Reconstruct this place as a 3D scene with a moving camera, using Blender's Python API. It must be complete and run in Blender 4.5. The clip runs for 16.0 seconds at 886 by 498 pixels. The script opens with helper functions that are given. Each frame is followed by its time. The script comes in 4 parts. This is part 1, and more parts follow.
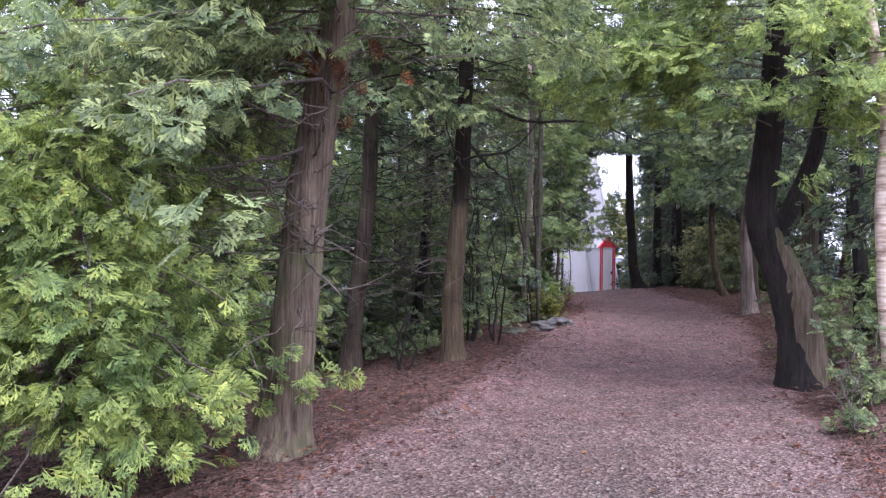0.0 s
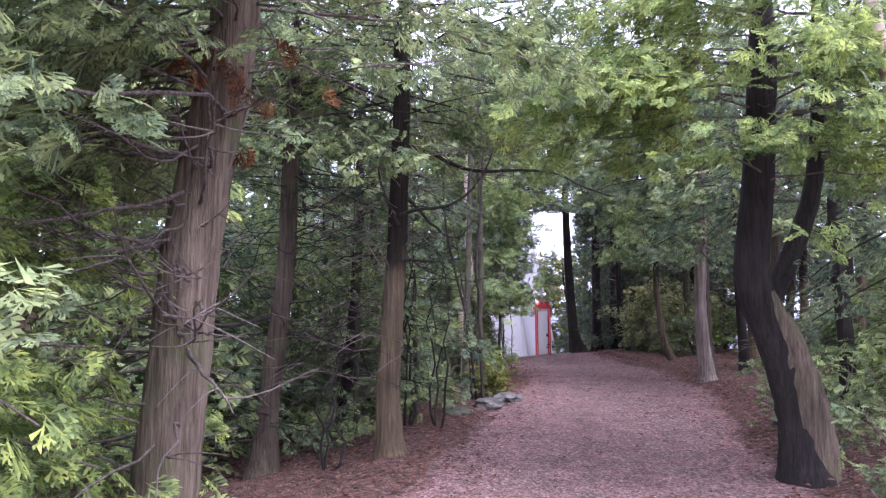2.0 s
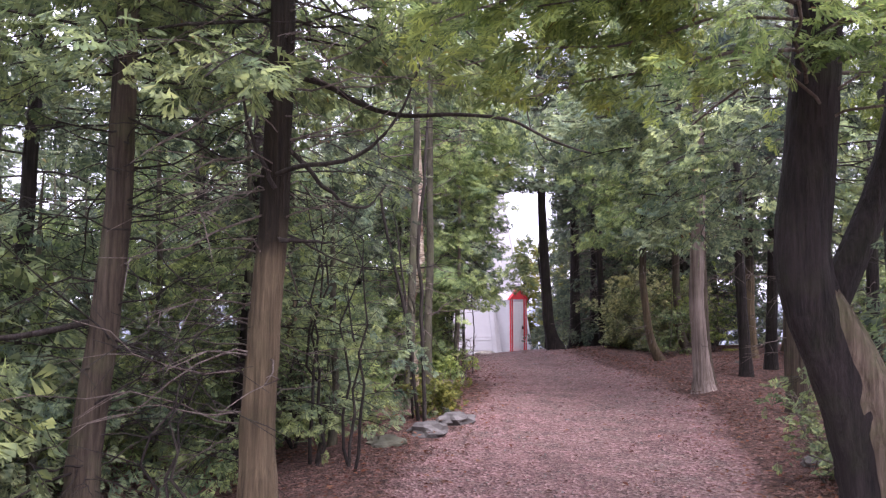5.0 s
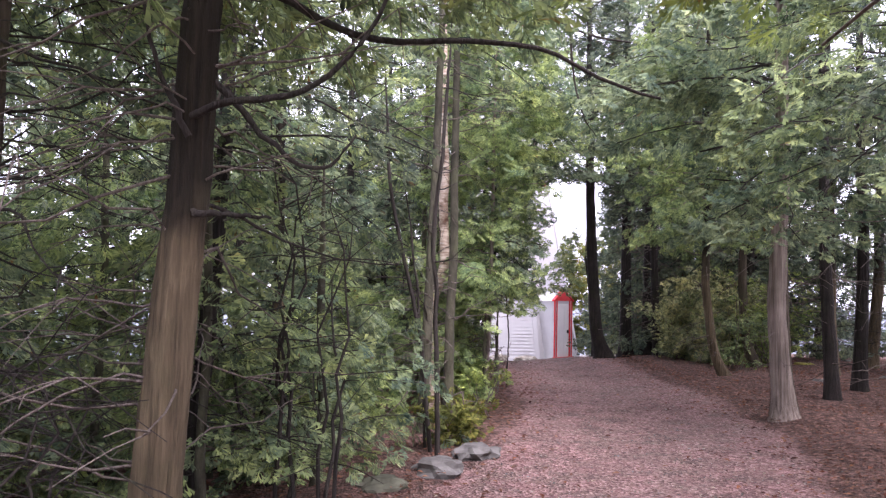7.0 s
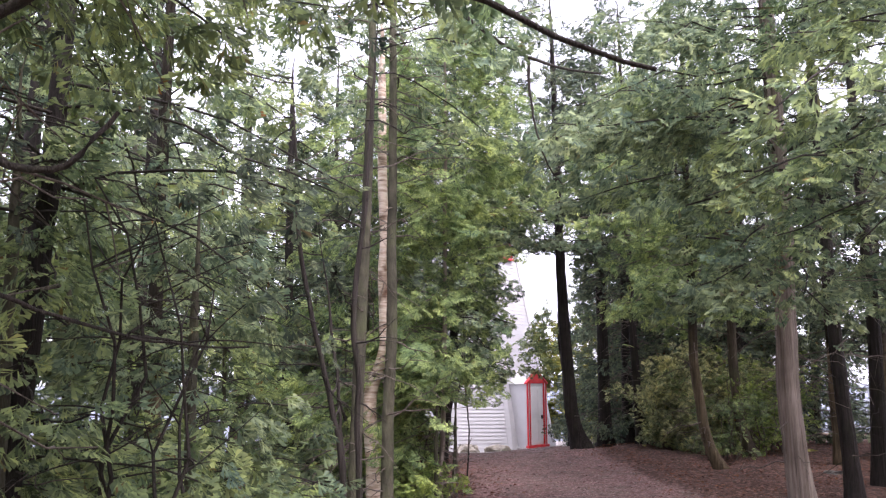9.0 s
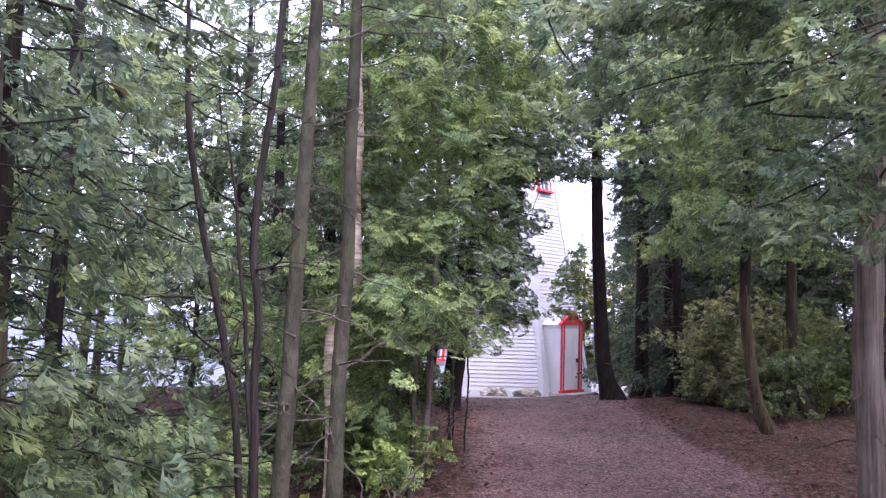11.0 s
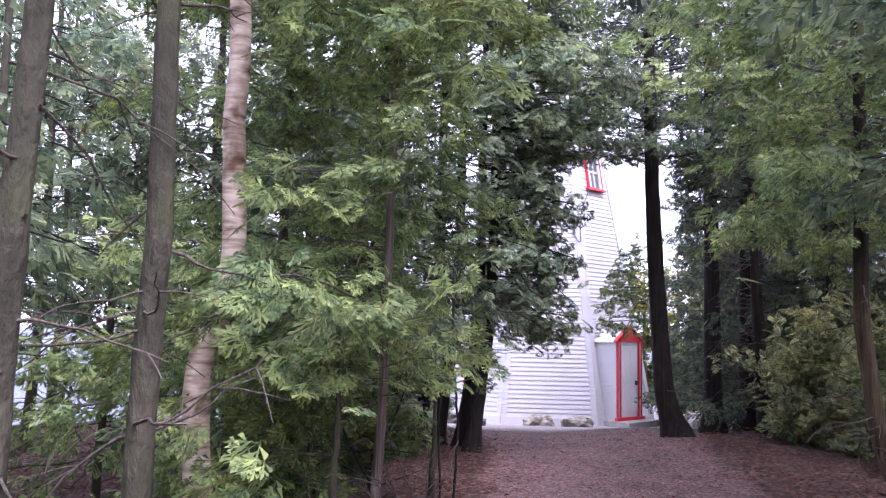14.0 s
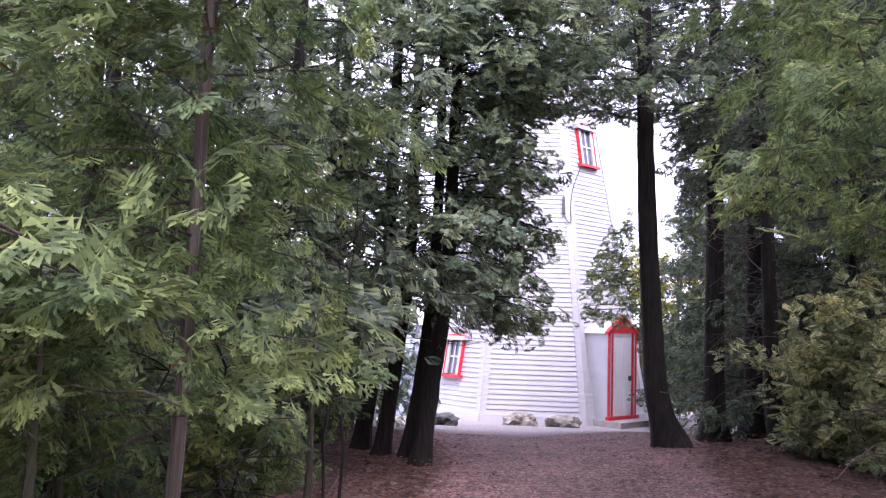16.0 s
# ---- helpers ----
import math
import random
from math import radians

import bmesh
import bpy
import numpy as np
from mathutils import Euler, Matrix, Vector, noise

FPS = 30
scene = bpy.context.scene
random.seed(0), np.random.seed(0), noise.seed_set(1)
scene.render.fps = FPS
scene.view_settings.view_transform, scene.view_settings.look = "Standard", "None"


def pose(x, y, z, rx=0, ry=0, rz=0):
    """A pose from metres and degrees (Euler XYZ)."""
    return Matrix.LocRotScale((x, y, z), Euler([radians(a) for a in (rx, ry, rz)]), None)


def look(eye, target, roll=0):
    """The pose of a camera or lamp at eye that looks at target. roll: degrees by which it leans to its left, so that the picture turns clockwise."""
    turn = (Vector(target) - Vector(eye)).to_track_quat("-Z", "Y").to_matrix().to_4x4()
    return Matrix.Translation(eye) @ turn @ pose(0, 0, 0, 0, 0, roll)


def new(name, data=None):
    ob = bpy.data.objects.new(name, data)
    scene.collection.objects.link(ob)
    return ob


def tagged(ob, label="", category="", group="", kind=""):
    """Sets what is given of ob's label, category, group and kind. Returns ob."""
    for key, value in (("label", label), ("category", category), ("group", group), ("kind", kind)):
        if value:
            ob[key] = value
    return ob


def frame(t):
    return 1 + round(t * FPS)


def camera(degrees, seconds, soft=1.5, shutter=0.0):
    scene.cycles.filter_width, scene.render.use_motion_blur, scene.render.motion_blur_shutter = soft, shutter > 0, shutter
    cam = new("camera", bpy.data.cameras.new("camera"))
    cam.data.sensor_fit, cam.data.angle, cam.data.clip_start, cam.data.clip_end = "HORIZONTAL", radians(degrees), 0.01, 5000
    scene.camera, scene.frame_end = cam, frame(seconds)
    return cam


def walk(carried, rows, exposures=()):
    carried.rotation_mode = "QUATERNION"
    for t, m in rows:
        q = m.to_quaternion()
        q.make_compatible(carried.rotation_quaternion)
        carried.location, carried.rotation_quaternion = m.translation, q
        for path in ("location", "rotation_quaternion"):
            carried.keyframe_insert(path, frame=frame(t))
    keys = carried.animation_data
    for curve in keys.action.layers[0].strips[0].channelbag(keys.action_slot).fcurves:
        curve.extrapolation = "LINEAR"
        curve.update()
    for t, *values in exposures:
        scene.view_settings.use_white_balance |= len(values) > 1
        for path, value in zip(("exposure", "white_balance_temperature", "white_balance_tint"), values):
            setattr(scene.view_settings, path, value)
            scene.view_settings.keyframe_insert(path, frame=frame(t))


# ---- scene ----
cam = camera(58.2, 16.0, 1.3)
METRES, EYE, TILT, LEAN, TURN = 15.0, 1.62, 0.0, 0.0, 0.0
ROWS = [
    (0.0, 0.0, 0.0, 0.0, -0.0, 0.35, -0.74),
    (0.5, -0.0034, 0.026, 0.0027, -0.26, 1.95, -1.05),
    (1.0, -0.0025, 0.0487, 0.0042, -0.84, 3.25, -1.06),
    (1.5, -0.0017, 0.074, 0.0058, -2.7, 4.16, -0.67),
    (2.0, -0.0044, 0.1037, 0.0078, -5.22, 4.75, 0.21),
    (2.5, 0.0033, 0.1329, 0.0087, -6.45, 4.44, 0.49),
    (3.0, 0.0098, 0.1582, 0.0097, -6.68, 3.8, 0.59),
    (3.5, 0.0181, 0.1873, 0.0121, -6.89, 3.71, 0.65),
    (4.0, 0.0299, 0.2152, 0.0141, -6.74, 3.76, 0.32),
    (6.5, 0.0778, 0.3661, 0.019, -5.21, 3.87, -1.27),
    (7.0, 0.0835, 0.3975, 0.0199, -3.07, 3.68, -1.17),
    (7.5, 0.0866, 0.4313, 0.0228, -2.67, 3.83, -1.21),
    (8.0, 0.0962, 0.4605, 0.0246, -2.46, 3.84, -1.12),
    (8.5, 0.104, 0.4869, 0.0242, -4.12, 7.3, -0.96),
    (9.0, 0.1149, 0.5163, 0.025, -4.83, 9.56, 0.09),
    (9.5, 0.1268, 0.5454, 0.0265, -4.74, 6.58, -0.67),
    (12.0, 0.1831, 0.699, 0.0302, 0.63, 4.8, -1.9),
    (12.5, 0.1895, 0.7328, 0.0286, 1.17, 4.76, -1.75),
    (13.0, 0.1997, 0.7642, 0.0287, 2.32, 5.23, -1.07),
    (13.5, 0.208, 0.7931, 0.0303, 3.11, 5.52, -1.18),
    (14.0, 0.2142, 0.8243, 0.0303, 3.1, 6.11, -1.25),
    (14.5, 0.2264, 0.8571, 0.0298, 3.97, 5.25, -1.32),
    (15.0, 0.2346, 0.8895, 0.0277, 3.9, 4.25, -1.74),
    (15.5, 0.2425, 0.9238, 0.0295, 3.58, 4.69, -1.78),
    (16.0, 0.2507, 0.9585, 0.0301, 3.22, 5.35, -1.86),
]
walk(cam, [(t, pose(0, 0, EYE, TILT, LEAN, TURN) @ pose(METRES * x, METRES * y, METRES * z, 90 + pitch, roll, yaw)) for t, x, y, z, yaw, pitch, roll in ROWS], [(0.0, 0.95, 5550, 29), (1.5, 1.2, 5500, 34), (3.5, 1.42, 5850, 35), (7.5, 1.46, 6100, 30), (9.0, 1.34, 6200, 27), (12.0, 1.33, 5400, 39), (14.0, 1.38, 5600, 37), (16.0, 1.46, 5750, 38)])

# ---- light ----
world = bpy.data.worlds.new("overcast_sky")
scene.world = world
world.use_nodes = True
wn, wl = world.node_tree.nodes, world.node_tree.links
SUN_UP, SUN_ROUND = 58.0, 150.0
sky = wn.new("ShaderNodeTexSky")
sky.sky_type, sky.sun_disc = "NISHITA", False
sky.sun_elevation, sky.sun_rotation = radians(SUN_UP), radians(SUN_ROUND)
sky.air_density, sky.dust_density, sky.ozone_density = 1.0, 4.0, 1.0
veil = wn.new("ShaderNodeMix")
veil.data_type = "RGBA"
veil.inputs["Factor"].default_value = 0.8
veil.inputs["B"].default_value = (9.6, 9.9, 10.6, 1)
wl.new(sky.outputs["Color"], veil.inputs["A"])
wl.new(veil.outputs["Result"], wn["Background"].inputs["Color"])
wn["Background"].inputs["Strength"].default_value = 0.142
sun = new("sun", bpy.data.lights.new("sun", "SUN"))
sun.data.energy, sun.data.angle, sun.data.color = 2.6, radians(40), (1.0, 0.97, 0.92)
sun.matrix_world = look((0, 0, 0), (-math.sin(radians(SUN_ROUND)) * math.cos(radians(SUN_UP)), -math.cos(radians(SUN_ROUND)) * math.cos(radians(SUN_UP)), -math.sin(radians(SUN_UP))))


# ---- materials ----
def material(name, rough=0.8):
    m = bpy.data.materials.new(name)
    m.use_nodes = True
    n = m.node_tree.nodes
    n["Principled BSDF"].inputs["Roughness"].default_value = rough
    n["Principled BSDF"].inputs["Specular IOR Level"].default_value = 0.3
    return m, n, m.node_tree.links, n["Principled BSDF"]


def ramp(n, stops):
    r = n.new("ShaderNodeValToRGB")
    while len(r.color_ramp.elements) < len(stops):
        r.color_ramp.elements.new(0.5)
    for e, (p, c) in zip(r.color_ramp.elements, stops):
        e.position, e.color = p, (*c, 1)
    return r


def noise_node(n, l, scale, detail=4.0, stretch=None, rough=0.6):
    t = n.new("ShaderNodeTexNoise")
    t.inputs["Scale"].default_value, t.inputs["Detail"].default_value, t.inputs["Roughness"].default_value = scale, detail, rough
    c = n.new("ShaderNodeTexCoord")
    if stretch:
        mp = n.new("ShaderNodeMapping")
        mp.inputs["Scale"].default_value = stretch
        l.new(c.outputs["Object"], mp.inputs["Vector"])
        l.new(mp.outputs["Vector"], t.inputs["Vector"])
    else:
        l.new(c.outputs["Object"], t.inputs["Vector"])
    return t


def mixed(n, l, a, b, fac, mode="MIX"):
    x = n.new("ShaderNodeMix")
    x.data_type, x.blend_type = "RGBA", mode
    for sock, v in (("Factor", fac), ("A", a), ("B", b)):
        if isinstance(v, (float, int)):
            x.inputs[sock].default_value = v
        elif isinstance(v, tuple):
            x.inputs[sock].default_value = (*v, 1)
        else:
            l.new(v, x.inputs[sock])
    return x.outputs["Result"]


def bump(n, l, height, bsdf, strength=0.5, distance=0.02):
    b = n.new("ShaderNodeBump")
    b.inputs["Strength"].default_value, b.inputs["Distance"].default_value = strength, distance
    l.new(height, b.inputs["Height"])
    l.new(b.outputs["Normal"], bsdf.inputs["Normal"])


def bark(name, dark, light, moss=0.0, stretch=(34, 34, 2.0), shed_and_shade=None):
    m, n, l, p = material(name, 0.9)
    strips = noise_node(n, l, 1.0, 5, stretch, 0.65)
    patches = noise_node(n, l, 1.7, 3)
    c = ramp(n, ((0.3, dark), (0.52, tuple((a + b) / 2 for a, b in zip(dark, light))), (0.72, light)))
    l.new(strips.outputs["Fac"], c.inputs["Fac"])
    shade = ramp(n, ((0.3, (0.6, 0.58, 0.55)), (0.7, (1.15, 1.12, 1.1))))
    l.new(patches.outputs["Fac"], shade.inputs["Fac"])
    col = mixed(n, l, c.outputs["Color"], shade.outputs["Color"], 1.0, "MULTIPLY")
    if moss:
        mr = ramp(n, ((0.5, (0, 0, 0)), (0.7, (moss, moss, moss))))
        mn = noise_node(n, l, 4.0, 4)
        l.new(mn.outputs["Fac"], mr.inputs["Fac"])
        col = mixed(n, l, col, (0.10, 0.13, 0.045), mr.outputs["Color"])
    # Darker up the trunk: bark not shed there, plus painted-in backlit shade.
    if shed_and_shade:
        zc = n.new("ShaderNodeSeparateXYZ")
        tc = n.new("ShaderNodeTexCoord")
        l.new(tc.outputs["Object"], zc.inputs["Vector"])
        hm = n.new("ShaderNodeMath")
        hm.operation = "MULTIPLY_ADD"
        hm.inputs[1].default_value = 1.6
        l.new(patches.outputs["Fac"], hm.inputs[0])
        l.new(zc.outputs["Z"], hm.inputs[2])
        hr = ramp(n, ((shed_and_shade[0], (0, 0, 0)), (shed_and_shade[1], (1, 1, 1))))
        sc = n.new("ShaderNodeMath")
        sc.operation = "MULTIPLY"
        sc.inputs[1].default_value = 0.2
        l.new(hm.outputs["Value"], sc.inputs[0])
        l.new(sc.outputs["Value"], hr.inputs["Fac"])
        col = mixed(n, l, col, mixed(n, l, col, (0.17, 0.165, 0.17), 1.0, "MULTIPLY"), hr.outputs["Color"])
    l.new(col, p.inputs["Base Color"])
    bump(n, l, strips.outputs["Fac"], p, 1.0, 0.05)
    return m


def foliage(name, dark, mid, light, brown=(0.16, 0.075, 0.03)):
    m, n, l, p = material(name, 0.7)
    p.inputs["Specular IOR Level"].default_value = 0.14
    g = n.new("ShaderNodeNewGeometry")
    c = ramp(n, ((0.0, dark), (0.45, mid), (0.9, light), (0.985, light), (1.0, brown)))
    l.new(g.outputs["Random Per Island"], c.inputs["Fac"])
    clumps = noise_node(n, l, 1.6, 3)
    sh = ramp(n, ((0.35, (0.62, 0.7, 0.72)), (0.65, (1.2, 1.12, 0.95))))
    l.new(clumps.outputs["Fac"], sh.inputs["Fac"])
    col = mixed(n, l, c.outputs["Color"], sh.outputs["Color"], 1.0, "MULTIPLY")
    tufts = noise_node(n, l, 7.5, 2)
    ts = ramp(n, ((0.36, (0.62, 0.66, 0.72)), (0.64, (1.35, 1.3, 1.1))))
    l.new(tufts.outputs["Fac"], ts.inputs["Fac"])
    col = mixed(n, l, col, ts.outputs["Color"], 1.0, "MULTIPLY")
    l.new(col, p.inputs["Base Color"])
    t = n.new("ShaderNodeBsdfTranslucent")
    l.new(col, t.inputs["Color"])
    mx = n.new("ShaderNodeMixShader")
    mx.inputs["Fac"].default_value = 0.42
    l.new(p.outputs["BSDF"], mx.inputs[1])
    l.new(t.outputs["BSDF"], mx.inputs[2])
    l.new(mx.outputs["Shader"], n["Material Output"].inputs["Surface"])
    return m


BARK = bark("cedar_bark", (0.0583, 0.0416, 0.0304), (0.305, 0.245, 0.178), 0.55)
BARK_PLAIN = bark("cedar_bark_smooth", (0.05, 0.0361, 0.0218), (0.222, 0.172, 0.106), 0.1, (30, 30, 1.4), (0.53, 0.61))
BARK_PALE = bark("bare_grey_wood", (0.112, 0.0867, 0.0714), (0.47, 0.398, 0.347), 0.0, (30, 30, 1.0))
BARK_BROWN = bark("shaded_cedar_bark", (0.036, 0.0277, 0.021), (0.15, 0.12, 0.0883), 0.25)
# Near-black copy of the bark: backlight and deep shade put into the colour.
BARK_DARK_SHADED = bark("dark_shaded_cedar_bark", (0.012, 0.010, 0.0095), (0.05, 0.04, 0.037), 0.1)
BARK_GREEN = bark("olive_bark", (0.0391, 0.0383, 0.0266), (0.125, 0.117, 0.0821), 0.3, (9, 9, 4))
TWIG = bark("dead_twig", (0.085, 0.068, 0.0577), (0.289, 0.246, 0.216), 0.0)
TWIG_DARK = bark("dark_twig", (0.022, 0.018, 0.016), (0.07, 0.058, 0.05), 0.1)
LEAF = foliage("cedar_foliage", (0.113, 0.147, 0.0879), (0.218, 0.279, 0.149), (0.346, 0.425, 0.207))
LEAF_COOL = foliage("cedar_foliage_cool", (0.106, 0.144, 0.104), (0.197, 0.261, 0.172), (0.309, 0.381, 0.241))
LEAF_BRIGHT = foliage("cedar_foliage_bright", (0.138, 0.191, 0.076), (0.262, 0.353, 0.125), (0.411, 0.503, 0.172))
LEAF_FRESH = foliage("cedar_foliage_fresh", (0.116, 0.162, 0.0794), (0.237, 0.318, 0.147), (0.396, 0.497, 0.227))
# Darker copy of the foliage, with the wood's inner shade in its colour.
LEAF_SHADED = foliage("cedar_foliage_shaded", (0.0593, 0.0765, 0.066), (0.112, 0.145, 0.108), (0.199, 0.245, 0.166))
LEAF_OLIVE = foliage("olive_leaves", (0.0734, 0.0898, 0.0245), (0.163, 0.18, 0.049), (0.269, 0.269, 0.0816))
LEAF_PALE = foliage("pale_shrub_leaves", (0.2, 0.225, 0.125), (0.4, 0.431, 0.25), (0.625, 0.637, 0.388))
LEAF_BROWN = foliage("browned_foliage", (0.068, 0.0238, 0.0122), (0.15, 0.0578, 0.0272), (0.231, 0.102, 0.0476))


def birch_bark():
    m, n, l, p = material("birch_bark", 0.7)
    rings = noise_node(n, l, 1.0, 5, (5, 5, 38))
    tears = noise_node(n, l, 1.0, 3, (4, 4, 5))
    c = ramp(n, ((0.28, (0.07, 0.05, 0.04)), (0.38, (0.42, 0.30, 0.22)), (0.54, (0.66, 0.54, 0.43)), (0.72, (0.80, 0.73, 0.64))))
    l.new(rings.outputs["Fac"], c.inputs["Fac"])
    d = ramp(n, ((0.3, (0.25, 0.17, 0.13)), (0.5, (1, 1, 1))))
    l.new(tears.outputs["Fac"], d.inputs["Fac"])
    l.new(mixed(n, l, c.outputs["Color"], d.outputs["Color"], 1.0, "MULTIPLY"), p.inputs["Base Color"])
    bump(n, l, rings.outputs["Fac"], p, 0.6, 0.01)
    return m


BIRCH = birch_bark()


PATH_Y = (-12, 0, 5, 8, 12, 15, 18, 20, 24, 26, 28.5, 31, 36)
PATH_L = (-2.2, -1.9, -0.95, 0.15, 1.45, 2.45, 3.0, 3.15, 3.3, 3.0, 1.6, 0.5, 0.0)
PATH_R = (2.2, 2.3, 2.75, 3.55, 4.75, 5.75, 6.0, 6.05, 6.2, 7.2, 9.0, 10.0, 10.0)


def ground_material():
    """Leaf litter, with the gravel of the path laid over it where the 'path' attribute says."""
    m, n, l, p = material("forest_ground", 0.95)
    big = noise_node(n, l, 0.7, 4)
    mid = noise_node(n, l, 9.0, 5)
    fine = n.new("ShaderNodeTexVoronoi")
    fine.inputs["Scale"].default_value = 26.0
    co = n.new("ShaderNodeTexCoord")
    l.new(co.outputs["Object"], fine.inputs["Vector"])
    litter = ramp(n, ((0.0, (0.0463, 0.0309, 0.0258)), (0.35, (0.103, 0.0639, 0.0494)), (0.7, (0.177, 0.103, 0.0804)), (1.0, (0.299, 0.195, 0.149))))
    l.new(fine.outputs["Color"], litter.inputs["Fac"])
    lm = ramp(n, ((0.3, (0.6, 0.55, 0.55)), (0.7, (1.2, 1.1, 1.08))))
    l.new(mid.outputs["Fac"], lm.inputs["Fac"])
    litter_c = mixed(n, l, litter.outputs["Color"], lm.outputs["Color"], 1.0, "MULTIPLY")
    stone = n.new("ShaderNodeTexVoronoi")
    stone.inputs["Scale"].default_value = 38.0
    l.new(co.outputs["Object"], stone.inputs["Vector"])
    gravel = ramp(n, ((0.0, (0.0574, 0.0442, 0.0395)), (0.3, (0.113, 0.0921, 0.0738)), (0.75, (0.191, 0.161, 0.13)), (1.0, (0.377, 0.331, 0.268))))
    l.new(stone.outputs["Color"], gravel.inputs["Fac"])
    gm = ramp(n, ((0.32, (0.66, 0.56, 0.56)), (0.68, (1.12, 1.06, 1.05))))
    l.new(big.outputs["Fac"], gm.inputs["Fac"])
    gravel_c = mixed(n, l, gravel.outputs["Color"], gm.outputs["Color"], 1.0, "MULTIPLY")
    nd = n.new("ShaderNodeAttribute")
    nd.attribute_name = "needles"
    spread = noise_node(n, l, 3.2, 6, None, 0.7)
    nm = n.new("ShaderNodeMath")
    nm.operation = "MULTIPLY"
    l.new(nd.outputs["Fac"], nm.inputs[0])
    nr = ramp(n, ((0.34, (0.25, 0.25, 0.25)), (0.62, (1, 1, 1))))
    l.new(spread.outputs["Fac"], nr.inputs["Fac"])
    l.new(nr.outputs["Color"], nm.inputs[1])
    duff = ramp(n, ((0.0, (0.13, 0.0645, 0.0581)), (0.5, (0.27, 0.153, 0.141)), (1.0, (0.52, 0.329, 0.299))))
    l.new(stone.outputs["Color"], duff.inputs["Fac"])
    gravel_c = mixed(n, l, gravel_c, duff.outputs["Color"], nm.outputs["Value"])
    a = n.new("ShaderNodeAttribute")
    a.attribute_name = "path"
    add = n.new("ShaderNodeMath")
    add.operation = "MULTIPLY_ADD"
    add.inputs[1].default_value = 0.9
    l.new(mid.outputs["Fac"], add.inputs[0])
    l.new(a.outputs["Fac"], add.inputs[2])
    edge = ramp(n, ((0.72, (0, 0, 0)), (1.02, (1, 1, 1))))
    l.new(add.outputs["Value"], edge.inputs["Fac"])
    col = mixed(n, l, litter_c, gravel_c, edge.outputs["Color"])
    y = n.new("ShaderNodeAttribute")
    y.attribute_name = "yard"
    pale = mixed(n, l, gravel_c, (0.62, 0.57, 0.54), 0.65)
    col = mixed(n, l, col, pale, y.outputs["Fac"])
    gr = n.new("ShaderNodeAttribute")
    gr.attribute_name = "grass"
    gc = ramp(n, ((0.3, (0.05, 0.075, 0.025)), (0.7, (0.14, 0.17, 0.06))))
    l.new(mid.outputs["Fac"], gc.inputs["Fac"])
    col = mixed(n, l, col, gc.outputs["Color"], gr.outputs["Fac"])
    l.new(col, p.inputs["Base Color"])
    bump(n, l, stone.outputs["Distance"], p, 1.0, 0.05)
    return m


def plain(name, colour, rough=0.6, vary=0.15, scale=6.0, grain=0.003):
    m, n, l, p = material(name, rough)
    t = noise_node(n, l, scale, 5)
    c = ramp(n, ((0.3, tuple(v * (1 - vary) for v in colour)), (0.7, tuple(min(1, v * (1 + vary * 0.5)) for v in colour))))
    l.new(t.outputs["Fac"], c.inputs["Fac"])
    l.new(c.outputs["Color"], p.inputs["Base Color"])
    bump(n, l, t.outputs["Fac"], p, 0.4, grain)
    return m


WHITE = plain("white_paint", (0.48, 0.475, 0.482), 0.55, 0.06, 3.0)
RED = plain("red_paint", (0.62, 0.035, 0.04), 0.45, 0.2)
DOOR = plain("pale_door_paint", (0.74, 0.72, 0.72), 0.5, 0.06)
DARK_METAL = plain("dark_metal", (0.04, 0.04, 0.045), 0.4, 0.2)
CONCRETE = plain("concrete", (0.36, 0.33, 0.31), 0.9, 0.25)
ROCK = plain("limestone", (0.129, 0.122, 0.112), 0.95, 0.6, 5.0, 0.03)
ROCK_MOSS = plain("mossy_limestone", (0.116, 0.116, 0.0816), 0.95, 0.6, 4.0, 0.03)
ROCK_TAN = plain("tan_limestone", (0.30, 0.27, 0.22), 0.95, 0.6, 6.0, 0.04)
LICHEN = plain("lichen_stone", (0.30, 0.27, 0.07), 0.95, 0.5, 7.0, 0.02)
LITTER = foliage("fallen_leaves", (0.0884, 0.034, 0.0272), (0.177, 0.0748, 0.0544), (0.245, 0.136, 0.102))
PEBBLE = foliage("pebbles", (0.122, 0.102, 0.0986), (0.231, 0.197, 0.19), (0.394, 0.354, 0.34), (0.163, 0.0816, 0.0612))


def glass_material():
    m, n, l, p = material("window_glass", 0.03)
    p.inputs["Base Color"].default_value = (0.06, 0.07, 0.08, 1)
    p.inputs["Specular IOR Level"].default_value = 0.8
    return m


GLASS = glass_material()


def water_material():
    m, n, l, p = material("lake_water", 0.35)
    p.inputs["Base Color"].default_value = (0.11, 0.125, 0.155, 1)
    p.inputs["IOR"].default_value = 1.12
    p.inputs["Specular IOR Level"].default_value = 0.35
    t = noise_node(n, l, 1.0, 4, (0.8, 2.5, 1))
    bump(n, l, t.outputs["Fac"], p, 1.0, 0.35)
    return m


WATER = water_material()


